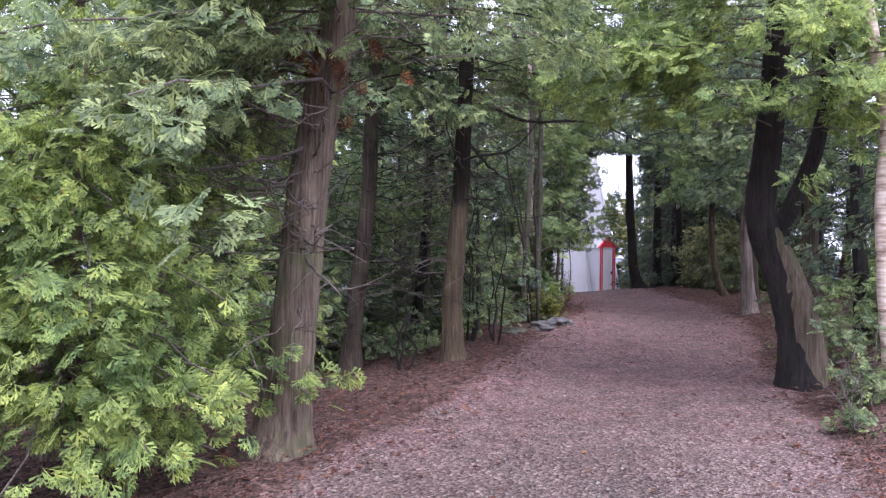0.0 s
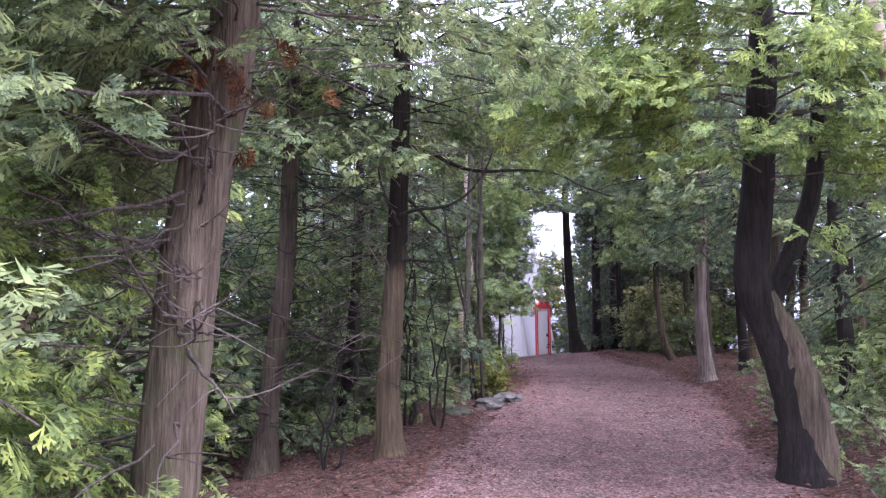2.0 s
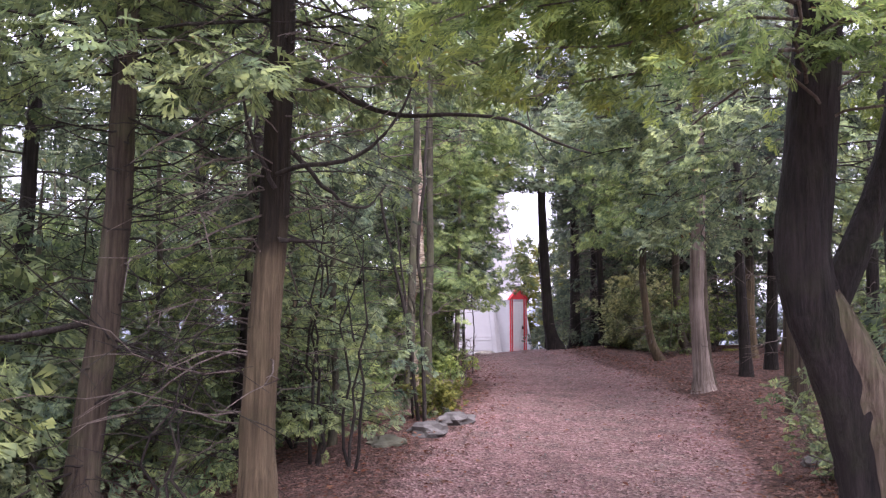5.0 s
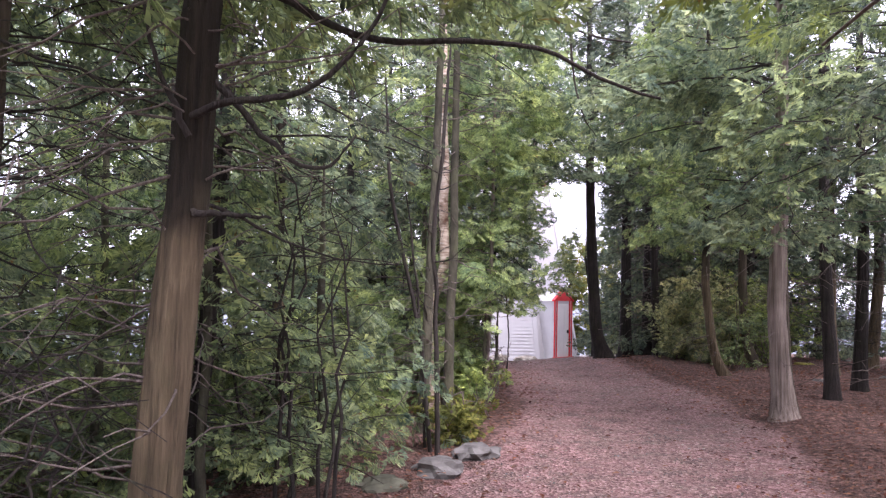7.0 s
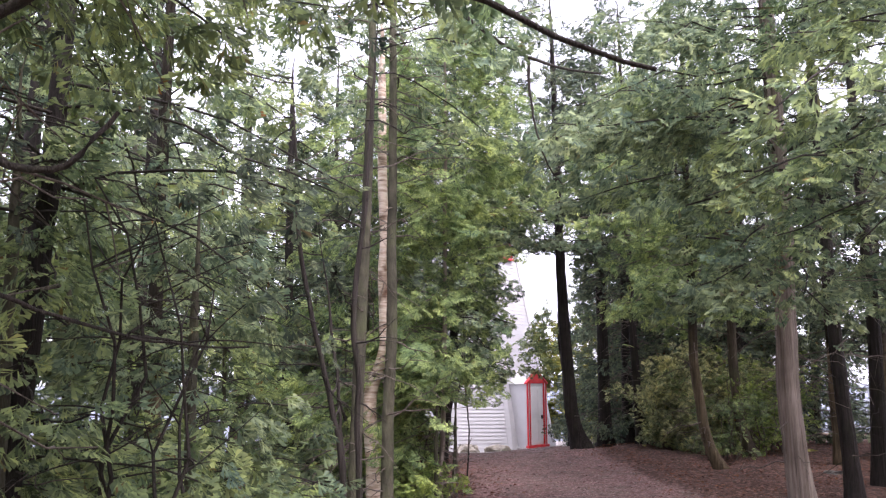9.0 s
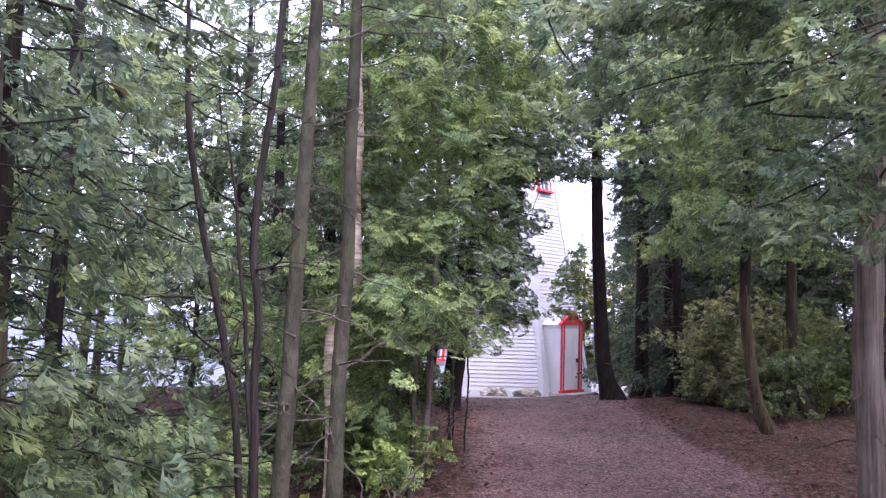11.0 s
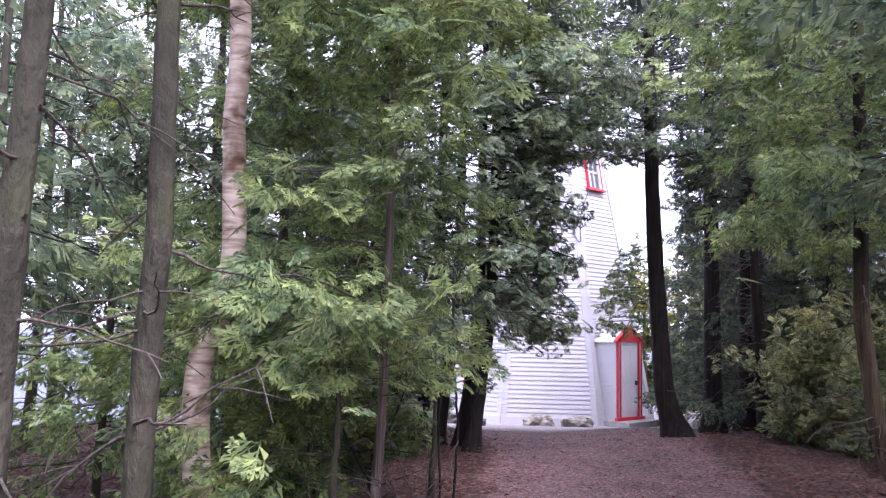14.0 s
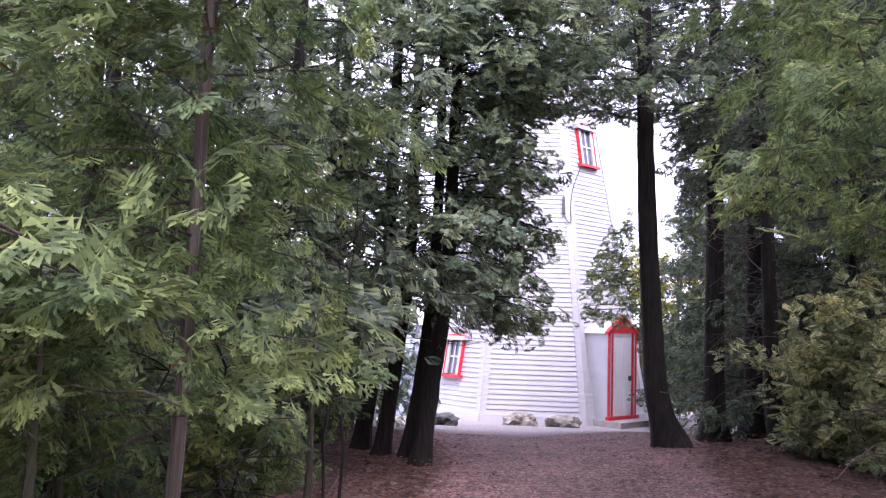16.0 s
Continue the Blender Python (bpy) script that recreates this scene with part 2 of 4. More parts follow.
# ---- mesh helpers ----
def mesh_from(name, verts, faces, mat=None, smooth=False):
    """A mesh from an array of places and an array of faces with equal numbers of corners."""
    verts, faces = np.asarray(verts, np.float32), np.asarray(faces, np.int32)
    me = bpy.data.meshes.new(name)
    k = faces.shape[1]
    me.vertices.add(len(verts))
    me.vertices.foreach_set("co", verts.ravel())
    me.loops.add(faces.size)
    me.loops.foreach_set("vertex_index", faces.ravel())
    me.polygons.add(len(faces))
    me.polygons.foreach_set("loop_start", np.arange(0, faces.size, k, dtype=np.int32))
    me.polygons.foreach_set("use_smooth", np.full(len(faces), smooth))
    me.update(calc_edges=True)
    if mat:
        me.materials.append(mat)
    return me


def empty(name, x, y, z):
    ob = new(name)
    ob.location = (x, y, z)
    ob.empty_display_size = 0.2
    return ob


def child(name, me, parent, label=""):
    ob = new(name, me)
    ob.parent = parent
    return tagged(ob, label)


def part(name, bm, mat, parent, label=""):
    me = bpy.data.meshes.new(name)
    bm.to_mesh(me)
    bm.free()
    me.materials.append(mat)
    return child(name, me, parent, label)


def tubes(strands, sides=4, lump=0.0, rng=None):
    """Tapered tubes. strands: (points n x 3, radii n). Returns places and quads."""
    vs, fs, base = [], [], 0
    ang = np.arange(sides) * 2 * np.pi / sides
    for pts, rad in strands:
        pts, rad = np.asarray(pts, float), np.asarray(rad, float)
        n = len(pts)
        tan = np.gradient(pts, axis=0)
        tan /= np.linalg.norm(tan, axis=1, keepdims=True) + 1e-9
        ref = np.where(np.abs(tan[:, 2:3]) > 0.8, np.array([[1.0, 0, 0]]), np.array([[0, 0, 1.0]]))
        u = np.cross(ref, tan)
        u /= np.linalg.norm(u, axis=1, keepdims=True) + 1e-9
        w = np.cross(tan, u)
        r = np.repeat(rad[:, None], sides, 1)
        if lump:
            ridge = 1 + lump * np.sin(ang * 5 + 1.3) + lump * 0.7 * np.sin(ang * 9)
            r = r * ridge[None, :] * (1 + rng.normal(0, lump * 0.5, (n, sides)))
        ring = pts[:, None, :] + r[:, :, None] * (np.cos(ang)[None, :, None] * u[:, None, :] + np.sin(ang)[None, :, None] * w[:, None, :])
        vs.append(ring.reshape(-1, 3))
        i, j = np.meshgrid(np.arange(n - 1), np.arange(sides), indexing="ij")
        a = base + i * sides + j
        b = base + i * sides + (j + 1) % sides
        fs.append(np.stack([a, b, b + sides, a + sides], -1).reshape(-1, 4))
        base += n * sides
    return np.concatenate(vs), np.concatenate(fs)


def smooth_line(points, n):
    """n points along a curve through the given ones."""
    p = np.asarray(points, float)
    d = np.r_[0, np.cumsum(np.linalg.norm(np.diff(p, axis=0), axis=1))]
    s = np.linspace(0, d[-1], n)
    out = np.stack([np.interp(s, d, p[:, k]) for k in range(3)], 1)
    for _ in range(3):
        out[1:-1] = (out[:-2] + 2 * out[1:-1] + out[2:]) / 4
    return out


def spray_template(level):
    """A flat cedar spray, one unit long: places (along, across, out of plane) and triangles."""
    v, f = [], []

    def blade(x0, y0, ang, length, width):
        c, s = math.cos(ang), math.sin(ang)
        i = len(v)
        for a, b in ((0.0, -0.3 * width), (0.82, 0.75 * width), (1, -0.45 * width)):
            v.append((x0 + length * (a * c - b * s), y0 + length * (a * s + b * c), 0))
        f.append((i, i + 1, i + 2))

    blade(0, 0, 0, 1.0, 0.06)
    lobes = {0: ((0.16, 1), (0.32, -1), (0.5, 1), (0.66, -1)), 1: ((0.36, 1),), 2: ()}[level]
    for k, (t, ln, turn) in enumerate(((0.10, 0.66, 46), (0.16, 0.74, -42), (0.32, 0.60, 40), (0.38, 0.52, -44), (0.54, 0.42, 36), (0.60, 0.36, -34))):
        side, ang = (1 if turn > 0 else -1), radians(turn)
        wide = (0.10, 0.17, 0.27)[level]
        blade(t, 0, ang, ln, wide * side)
        for q, s in lobes:
            blade(t + q * ln * math.cos(ang), q * ln * math.sin(ang), ang + radians(38) * s, ln * (0.46 if level == 0 else 0.6) * (1.25 - q), (0.30 if level == 0 else 0.42) * s)
    if level < 2:
        for q, s in ((0.62, 1), (0.74, -1)):
            blade(q, 0, radians(34) * s, 0.26, 0.3 * s)
    v = np.array(v)
    v[:, 2] = -0.22 * v[:, 0] ** 2 - 0.35 * v[:, 1] ** 2
    return v, np.array(f)


SPRAYS = [spray_template(k) for k in range(3)]


def sprays(place, along, up, size, level):
    """Many sprays as one soup of leaves."""
    tv, tf = SPRAYS[level]
    u = along / (np.linalg.norm(along, axis=1, keepdims=True) + 1e-9)
    w = np.cross(up, u)
    w /= np.linalg.norm(w, axis=1, keepdims=True) + 1e-9
    n = np.cross(u, w)
    basis = np.stack([u, w, n], 1) * size[:, None, None]
    v = place[:, None, :] + np.einsum("tk,nkj->ntj", tv, basis)
    f = tf[None] + (np.arange(len(place)) * len(tv))[:, None, None]
    return v.reshape(-1, 3), f.reshape(-1, 3)


# ---- ground ----
def shore(x, y):
    """Metres inland of the lake's edge, which runs round the wood to the north-west."""
    a = (np.array([-16.0, 14.0]), np.array([-6.0, 33.0]), np.array([2.0, 44.0]), np.array([40.0, 52.0]))
    best = 1e9
    for p, q in zip(a[:-1], a[1:]):
        d = q - p
        nrm = np.array([d[1], -d[0]]) / np.linalg.norm(d)
        best = np.minimum(best, (x - p[0]) * nrm[0] + (y - p[1]) * nrm[1])
    return best


def ground_z(x, y):
    x, y = np.asarray(x, float), np.asarray(y, float)
    z = np.interp(y, (-40, -5, 0, 5.6, 9.7, 13.5, 16.2, 20, 24.5, 27, 33, 40), (-0.6, -0.15, 0, 0.2, 0.3, 0.43, 0.48, 0.58, 0.64, 0.5, -0.2, -0.28))
    q = np.clip((y - 18.5) / 5.5, 0, 1) * np.clip((31 - y) / 5, 0, 1) * np.clip((6.0 - x) / 1.6, 0, 1)
    z = z - 0.17 * q
    inland = shore(x, y)
    k = np.clip((6 - inland) / 10, 0, 1)
    z = z - 2.6 * k * k * (3 - 2 * k)
    left = np.clip((np.interp(y, PATH_Y, PATH_L) - 0.1 - x) / 2.4, 0, 1)
    right = np.clip((x - np.interp(y, PATH_Y, PATH_R) - 0.1) / 1.0, 0, 1)
    return z - 0.36 * left * np.clip((26 - y) / 8, 0, 1) + 0.09 * right * np.clip((14 - y) / 4, 0, 1)


def build_ground():
    xs = np.unique(np.r_[-600, -300, -150, -80, -40, np.arange(-24, -4, 0.6), np.arange(-4, 9, 0.14), np.arange(9, 24, 0.6), 30, 45, 80, 150, 300, 600])
    ys = np.unique(np.r_[-600, -300, -100, -40, -20, -10, np.arange(-6, 3, 0.5), np.arange(3, 27, 0.14), np.arange(27, 50, 0.5), 60, 80, 150, 300, 600])
    X, Y = np.meshgrid(xs, ys, indexing="ij")
    Z = ground_z(X, Y)
    rough = np.array([[noise.noise((x * 1.3, y * 1.3, 0)) + 0.5 * noise.noise((x * 4.1, y * 4.1, 3)) for y in ys] for x in xs])
    lo, hi = np.interp(Y, PATH_Y, PATH_L), np.interp(Y, PATH_Y, PATH_R)
    wob = 0.25 * np.array([[noise.noise((x * 0.9, y * 0.9, 9)) for y in ys] for x in xs])
    inside = np.minimum(X - lo, hi - X) + wob
    on_path = np.clip(inside / 0.7 + 0.35, 0, 1)
    Z = Z + rough * 0.05 * (1 - on_path) + rough * 0.008 + 0.07 * np.clip(-inside / 0.6, 0, 1)
    yard = np.clip((Y - 27.0 + 1.5 * wob) / 1.6, 0, 1) * np.clip((42 - Y) / 3, 0, 1) * np.clip((inside + 0.6) / 0.8, 0, 1)
    grass = np.clip((6.5 - shore(X, Y)) / 2, 0, 1) * (Z > -1.4)
    I = np.arange(X.size).reshape(X.shape)
    f = np.stack([I[:-1, :-1], I[1:, :-1], I[1:, 1:], I[:-1, 1:]], -1).reshape(-1, 4)
    me = mesh_from("ground", np.stack([X, Y, Z], -1).reshape(-1, 3), f, ground_material(), True)
    for nm, val in (("path", on_path * (Y < 40)), ("yard", yard), ("grass", grass), ("needles", np.clip((Y - 3.5) / 6, 0.12, 0.85) * np.clip((28 - Y) / 2, 0, 1) + 0.3 * np.clip(1 - inside / 1.2, 0, 1))):
        at = me.attributes.new(nm, "FLOAT", "POINT")
        at.data.foreach_set("value", val.astype(np.float32).ravel())
    tagged(new("ground", me), "forest floor of red-brown leaf litter with a gravel path", "ground", kind="structure")


build_ground()
lake = new("water", mesh_from("water", [(-900, -200, -1.35), (900, -200, -1.35), (900, 1500, -1.35), (-900, 1500, -1.35)], [(0, 1, 2, 3)], WATER))
tagged(lake, "pale grey lake seen through the trees", "lake", kind="structure")


# ---- trees ----
CLEAR_Y = (-5, 5, 8, 12, 15, 20, 24)
CLEAR_L = (-1.4, -0.75, 0.35, 1.5, 2.7, 3.5, 4.45)
CLEAR_LOW = (-1.4, -0.75, 0.35, 1.4, 2.35, 2.5, 2.6)
CLEAR_R = (2.5, 2.8, 3.5, 4.3, 4.7, 5.3, 5.95)


def blocked(p):
    """True where foliage would hang into the space that is kept open above the path and before the lighthouse."""
    x, y, z = p[:, 0], p[:, 1], p[:, 2]
    lo = np.where(z > 1.75, np.interp(y, CLEAR_Y, CLEAR_L), np.interp(y, CLEAR_Y, CLEAR_LOW))
    hi = np.interp(y, CLEAR_Y, CLEAR_R)
    wave = 0.28 * np.sin(5.1 * z + 1.7 * y) + 0.22 * np.sin(2.3 * z - 3.1 * y + 1.0) + 0.15 * np.sin(11.0 * z + 7.0 * y)
    lo, hi = lo + wave - 0.1, hi + 0.7 * wave
    top = np.interp(y, (0, 6, 10, 15, 20, 24, 27), (2.75, 2.85, 3.15, 3.7, 4.3, 4.7, 5.0))
    hall = (x > lo) & (x < hi) & (z < top) & (y < 25.5)
    yard = (y >= 25.5) & (y < 40) & (x > 2.6) & (x < 6.4 + (y - 25.5) * 0.2) & (z < 5.6 + (y - 25.5) * 0.25)
    return hall | yard


def bough_curve(p0, az, length, rise, droop, n=7):
    s = np.linspace(0, 1, n)
    out = np.array([math.cos(az), math.sin(az), 0])
    return p0[None] + length * (s[:, None] * out[None] + np.array([0, 0, 1.0])[None] * (rise * s - droop * s ** 2 + 0.25 * droop * s ** 4)[:, None])


def grow(rng, spine, spec):
    """Boughs and sprays of one crown. spine: height -> place on the trunk."""
    strands, P, U, N, S = [], [], [], [], []
    h0, h1, rmax = spec["h0"], spec["h1"], spec["r"]
    sector = spec.get("sector")
    stop = (lambda p: np.zeros(len(p), bool)) if spec.get("free") else blocked
    for k in range(spec["boughs"]):
        q = (k + rng.random()) / spec["boughs"]
        h = h0 + (h1 - h0) * q
        az = rng.uniform(0, 2 * np.pi)
        if sector and rng.random() < 0.8:
            az = radians(rng.uniform(*sector))
        ln = rmax * (1 - q) ** spec.get("blunt", 0.6) * rng.uniform(0.6, 1.15) + 0.25
        ln *= min(1.0, 0.55 + 2.5 * q) if not spec.get("skirt") else 1.0
        p0 = spine(h)
        line = bough_curve(p0, az, ln, spec.get("rise", 0.15) + rng.normal(0, 0.12), spec.get("droop", 0.35) * rng.uniform(0.6, 1.4))
        line = line + np.cumsum(rng.normal(0, 0.045 * ln / 2, line.shape), 0)
        r0 = min(0.005 + 0.0034 * ln, spec["stem"] * 0.07)
        keep = ~stop(line)
        keep[:2] = True
        cut = len(line) if keep.all() else max(2, int(np.argmin(keep)))
        if cut >= 3:
            strands.append((line[:cut], np.linspace(r0, 0.005, len(line))[:cut]))
        m = int(ln * spec.get("dense", 20))
        s = rng.uniform(spec.get("bare", 0.2), 1.0, m) ** 0.8
        side = rng.choice((-1.0, 1.0), m)
        base = np.stack([np.interp(s, np.linspace(0, 1, len(line)), line[:, j]) for j in range(3)], 1)
        out = np.array([math.cos(az), math.sin(az), 0.0])
        lat = np.array([-out[1], out[0], 0.0])
        reach = rng.uniform(0, 0.42, m) * (1.1 - 0.5 * s) * min(1.0, ln)
        base = base + (side * reach)[:, None] * lat + np.stack([np.zeros(m), np.zeros(m), rng.normal(-0.04, 0.08, m) - 0.2 * reach], 1)
        u = out[None] * rng.uniform(0.5, 1.1, (m, 1)) + lat[None] * (side * rng.uniform(0.1, 1.0, m))[:, None]
        u[:, 2] += rng.uniform(-0.85, 0.1, m)
        n = np.stack([rng.normal(0, 0.5, m), rng.normal(0, 0.5, m), rng.uniform(0.3, 1.0, m)], 1)
        P.append(base), U.append(u), N.append(n), S.append(rng.uniform(0.6, 1.2, m) * spec.get("leaf", 0.3))
    P, U, N, S = (np.concatenate(a) for a in (P, U, N, S))
    tip = P + U / np.linalg.norm(U, axis=1, keepdims=True) * S[:, None] * 0.9
    ok = ~(stop(P) | stop(tip)) & (P[:, 2] > ground_z(P[:, 0], P[:, 1]) + 0.15)
    return strands, P[ok], U[ok], N[ok], S[ok]


def dead_twigs(rng, spine, low, high, count, reach, rad):
    out = []
    for _ in range(count):
        p = spine(rng.uniform(low, high))
        az, ln = rng.uniform(0, 2 * np.pi), reach * rng.uniform(0.3, 1.0)
        line = bough_curve(np.asarray(p), az, ln, rng.uniform(-0.3, 0.3), rng.uniform(-0.6, 0.8), 7)
        line = line + np.cumsum(rng.normal(0, 0.035 * ln, line.shape), 0)
        if blocked(line).any():
            continue
        out.append([(line, np.linspace(rad * rng.uniform(0.6, 1.1), 0.0025, 7))])
        for b in range(rng.integers(1, 4)):
            k = rng.integers(2, 6)
            sub = bough_curve(line[k], az + rng.choice((-1, 1)) * rng.uniform(0.4, 1.2), ln * rng.uniform(0.25, 0.5), rng.uniform(-0.5, 0.4), 0.3, 4)
            if not blocked(sub).any():
                out[-1].append((sub, np.linspace(rad * 0.45, 0.002, 4)))
    return out


def tree(label, points, dia, spec, mat=None, leaf=None, seed=0, level=1, name="cedar_tree", twigs=12, twig_reach=0.9, flare=1.6, fork=None, sides=12, group="", twig_mat=None, lump=0.05, near=True, limbs=()):
    """One tree: a leaning, tapering trunk through the given points, dead twigs on it, boughs and a crown of sprays."""
    rng = np.random.default_rng(seed)
    pts = [list(p) for p in points]
    x0, y0 = pts[0][0], pts[0][1]
    spec = dict(spec, stem=dia, h1=min(spec["h1"], float(np.interp(y0, (0, 6, 10, 16, 24, 40), (3.2, 4.3, 5.6, 7.6, 10.5, 13))))) if spec else None
    g = float(ground_z(x0, y0))
    pts[0][2] = g - 0.12
    top = max(spec["h1"] + g, pts[-1][2] + 0.5) if spec else pts[-1][2]
    if pts[-1][2] < top - 0.2:
        a, b = np.array(pts[-2]), np.array(pts[-1])
        d = (b - a) / max(0.3, b[2] - a[2])
        d[:2] *= 0.4
        pts.append(list(b + d * (top - b[2]) / max(d[2], 0.3)))
    n = 64 if near else 26
    line = smooth_line(pts, n)
    line[1:-1, :2] += np.cumsum(rng.normal(0, 0.15 / n, (n - 2, 2)), 0)
    hgt = line[:, 2] - g
    rad = dia / 2 * np.clip(1 - 0.8 * (np.clip(hgt, 0, None) / max(hgt[-1], 9.0)) ** 1.1, 0.12, 1) * np.clip((hgt[-1] - hgt) / 1.2 + 0.1, 0, 1)
    rad = rad * (1 + (flare - 1) * np.exp(-np.clip(hgt, 0, None) / 0.22))
    base = empty(name, x0, y0, g)
    off = np.array([x0, y0, g])
    v, f = tubes([(line - off, rad)], sides, lump, rng)
    child("trunk", mesh_from("trunk", v, f, mat or BARK_PLAIN, True), base)

    def spine(h):
        return np.array([np.interp(h, hgt, line[:, k]) for k in range(3)])

    if fork:
        fl = smooth_line(fork, 16)
        v, f = tubes([(fl - off, np.linspace(dia * 0.27, dia * 0.12, 16))], 10, 0.05, rng)
        child("limb", mesh_from("limb", v, f, mat or BARK_PLAIN, True), base)
    for pts2, thick in limbs:
        fl = smooth_line(pts2, 22)
        fl[1:] += np.cumsum(rng.normal(0, 0.006, (21, 3)), 0)
        v, f = tubes([(fl - off, np.linspace(thick, thick * 0.3, 22))], 7, 0.03, rng)
        child("limb", mesh_from("limb", v, f, TWIG_DARK, True), base)
    dead = dead_twigs(rng, spine, 0.5, spec["h0"] + 1.5 if spec else top - g, twigs, twig_reach, 0.0095) if twigs else []
    if dead:
        if near:
            for bunch in dead:
                v, f = tubes([(a - off, b) for a, b in bunch], 4)
                child("dead_branch", mesh_from("dead_branch", v, f, twig_mat or TWIG, True), base)
        else:
            v, f = tubes([(a - off, b) for bunch in dead for a, b in bunch], 3)
            tagged(child("dead_branchwork", mesh_from("dead_branchwork", v, f, twig_mat or TWIG, True), base), kind="stuff")
    if spec:
        strands, P, U, N, S = grow(rng, spine, spec)
        if near:
            for a, b in strands:
                v, f = tubes([(a - off, b)], 5)
                child("bough", mesh_from("bough", v, f, TWIG if level == 0 else TWIG_DARK, True), base)
        elif strands:
            v, f = tubes([(a - off, b) for a, b in strands], 4)
            tagged(child("branchwork", mesh_from("branchwork", v, f, TWIG_DARK, True), base), kind="stuff")
        if len(P):
            v, f = sprays(P - off, U, N, S, level)
            child("crown", mesh_from("crown", v, f, leaf or LEAF), base)
    return tagged(base, label, "tree", group)


def browned(base, centre, spread, count, seed):
    """Dead rust-brown sprays hanging in a crown."""
    rng = np.random.default_rng(seed)
    P = np.asarray(centre) - np.array(base.location) + rng.normal(0, 1, (count, 3)) * np.asarray(spread)
    U = rng.normal(0, 0.5, (count, 3)) + (0, 0, -0.8)
    v, f = sprays(P, U, rng.normal(0, 1, (count, 3)), rng.uniform(0.10, 0.2, count), 0)
    tagged(child("browned_sprays", mesh_from("browned_sprays", v, f, LEAF_BROWN), base), "dead rust-brown sprays", kind="stuff")


# cedars beside the start of the path
stout = tree("stout cedar with ridged grey bark leaning over leaf litter", [(-1.17, 5.75, 0), (-1.1, 5.75, 0.83), (-1.04, 5.75, 1.4), (-0.97, 5.75, 2.22), (-0.9, 5.75, 2.63), (-0.8, 5.75, 3.2), (-0.7, 5.78, 4.4)], 0.33,
     dict(h0=2.45, h1=7, r=2.5, boughs=56, dense=36, leaf=0.19, sector=(120, 290), droop=0.4), BARK, LEAF, 11, 0, flare=1.75, twigs=130, twig_reach=1.4, sides=20)
rng = np.random.default_rng(9)
for k in range(26):
    h = rng.uniform(1.5, 2.9)
    p = np.array([np.interp(h, (0.8, 2.2, 3.2), (-1.1, -0.97, -0.8)), 5.72, h])
    az, ln = radians(rng.uniform(165, 300)), rng.uniform(0.5, 1.15)
    twig = bough_curve(p, az, ln, rng.uniform(-0.75, -0.1), rng.uniform(-1.0, -0.3), 10) + np.cumsum(rng.normal(0, 0.014, (10, 3)), 0)
    strands = [(twig - np.array(stout.location), np.linspace(rng.uniform(0.009, 0.016), 0.003, 10))]
    for q in rng.integers(3, 9, 3):
        sub = bough_curve(twig[q], az + rng.choice((-1, 1)) * rng.uniform(0.5, 1.3), ln * rng.uniform(0.25, 0.5), rng.uniform(-0.6, 0.3), rng.uniform(-0.8, 0.4), 5)
        strands.append((sub - np.array(stout.location), np.linspace(0.005, 0.002, 5)))
    v, f = tubes(strands, 5)
    child("dead_branch", mesh_from("dead_branch", v, f, TWIG, True), stout)
browned(stout, (-0.84, 5.6, 2.95), (0.15, 0.1, 0.15), 24, 3)
tree("cedar with low green boughs spreading over the litter", [(-3.1, 6.5, 0), (-3.1, 6.5, 2.5), (-3.05, 6.5, 5)], 0.30,
     dict(h0=0.9, h1=7, r=2.4, boughs=76, dense=36, leaf=0.19, skirt=True, sector=(215, 350), droop=0.45), BARK, LEAF_BRIGHT, 12, 0, twigs=16)
tree("low cedar with bright drooping yellow-green sprays", [(-2.35, 5.1, 0), (-2.35, 5.1, 1.3), (-2.3, 5.1, 2.4)], 0.09,
     dict(h0=0.68, h1=2.6, r=1.2, boughs=44, dense=32, leaf=0.19, skirt=True, bare=0.1, sector=(200, 360)), BARK, LEAF_BRIGHT, 71, 0, twigs=6)
tree("cedar with a dark furrowed trunk", [(-1.2, 10.2, 0), (-1.15, 10.2, 0.9), (-1.06, 10.2, 1.6), (-0.98, 10.2, 2.4), (-0.95, 10.2, 3.6), (-0.91, 10.2, 4.5)], 0.24,
     dict(h0=3.5, h1=8, r=2.4, boughs=30, dense=26, leaf=0.2), BARK_BROWN, LEAF, 13, 1, flare=1.9, twig_mat=TWIG_DARK, twigs=100, twig_reach=1.5, limbs=(([(-1.03, 10.4, 1.75), (-1.4, 9.6, 1.62), (-1.85, 9.1, 1.66), (-2.3, 8.9, 1.8)], 0.03),))
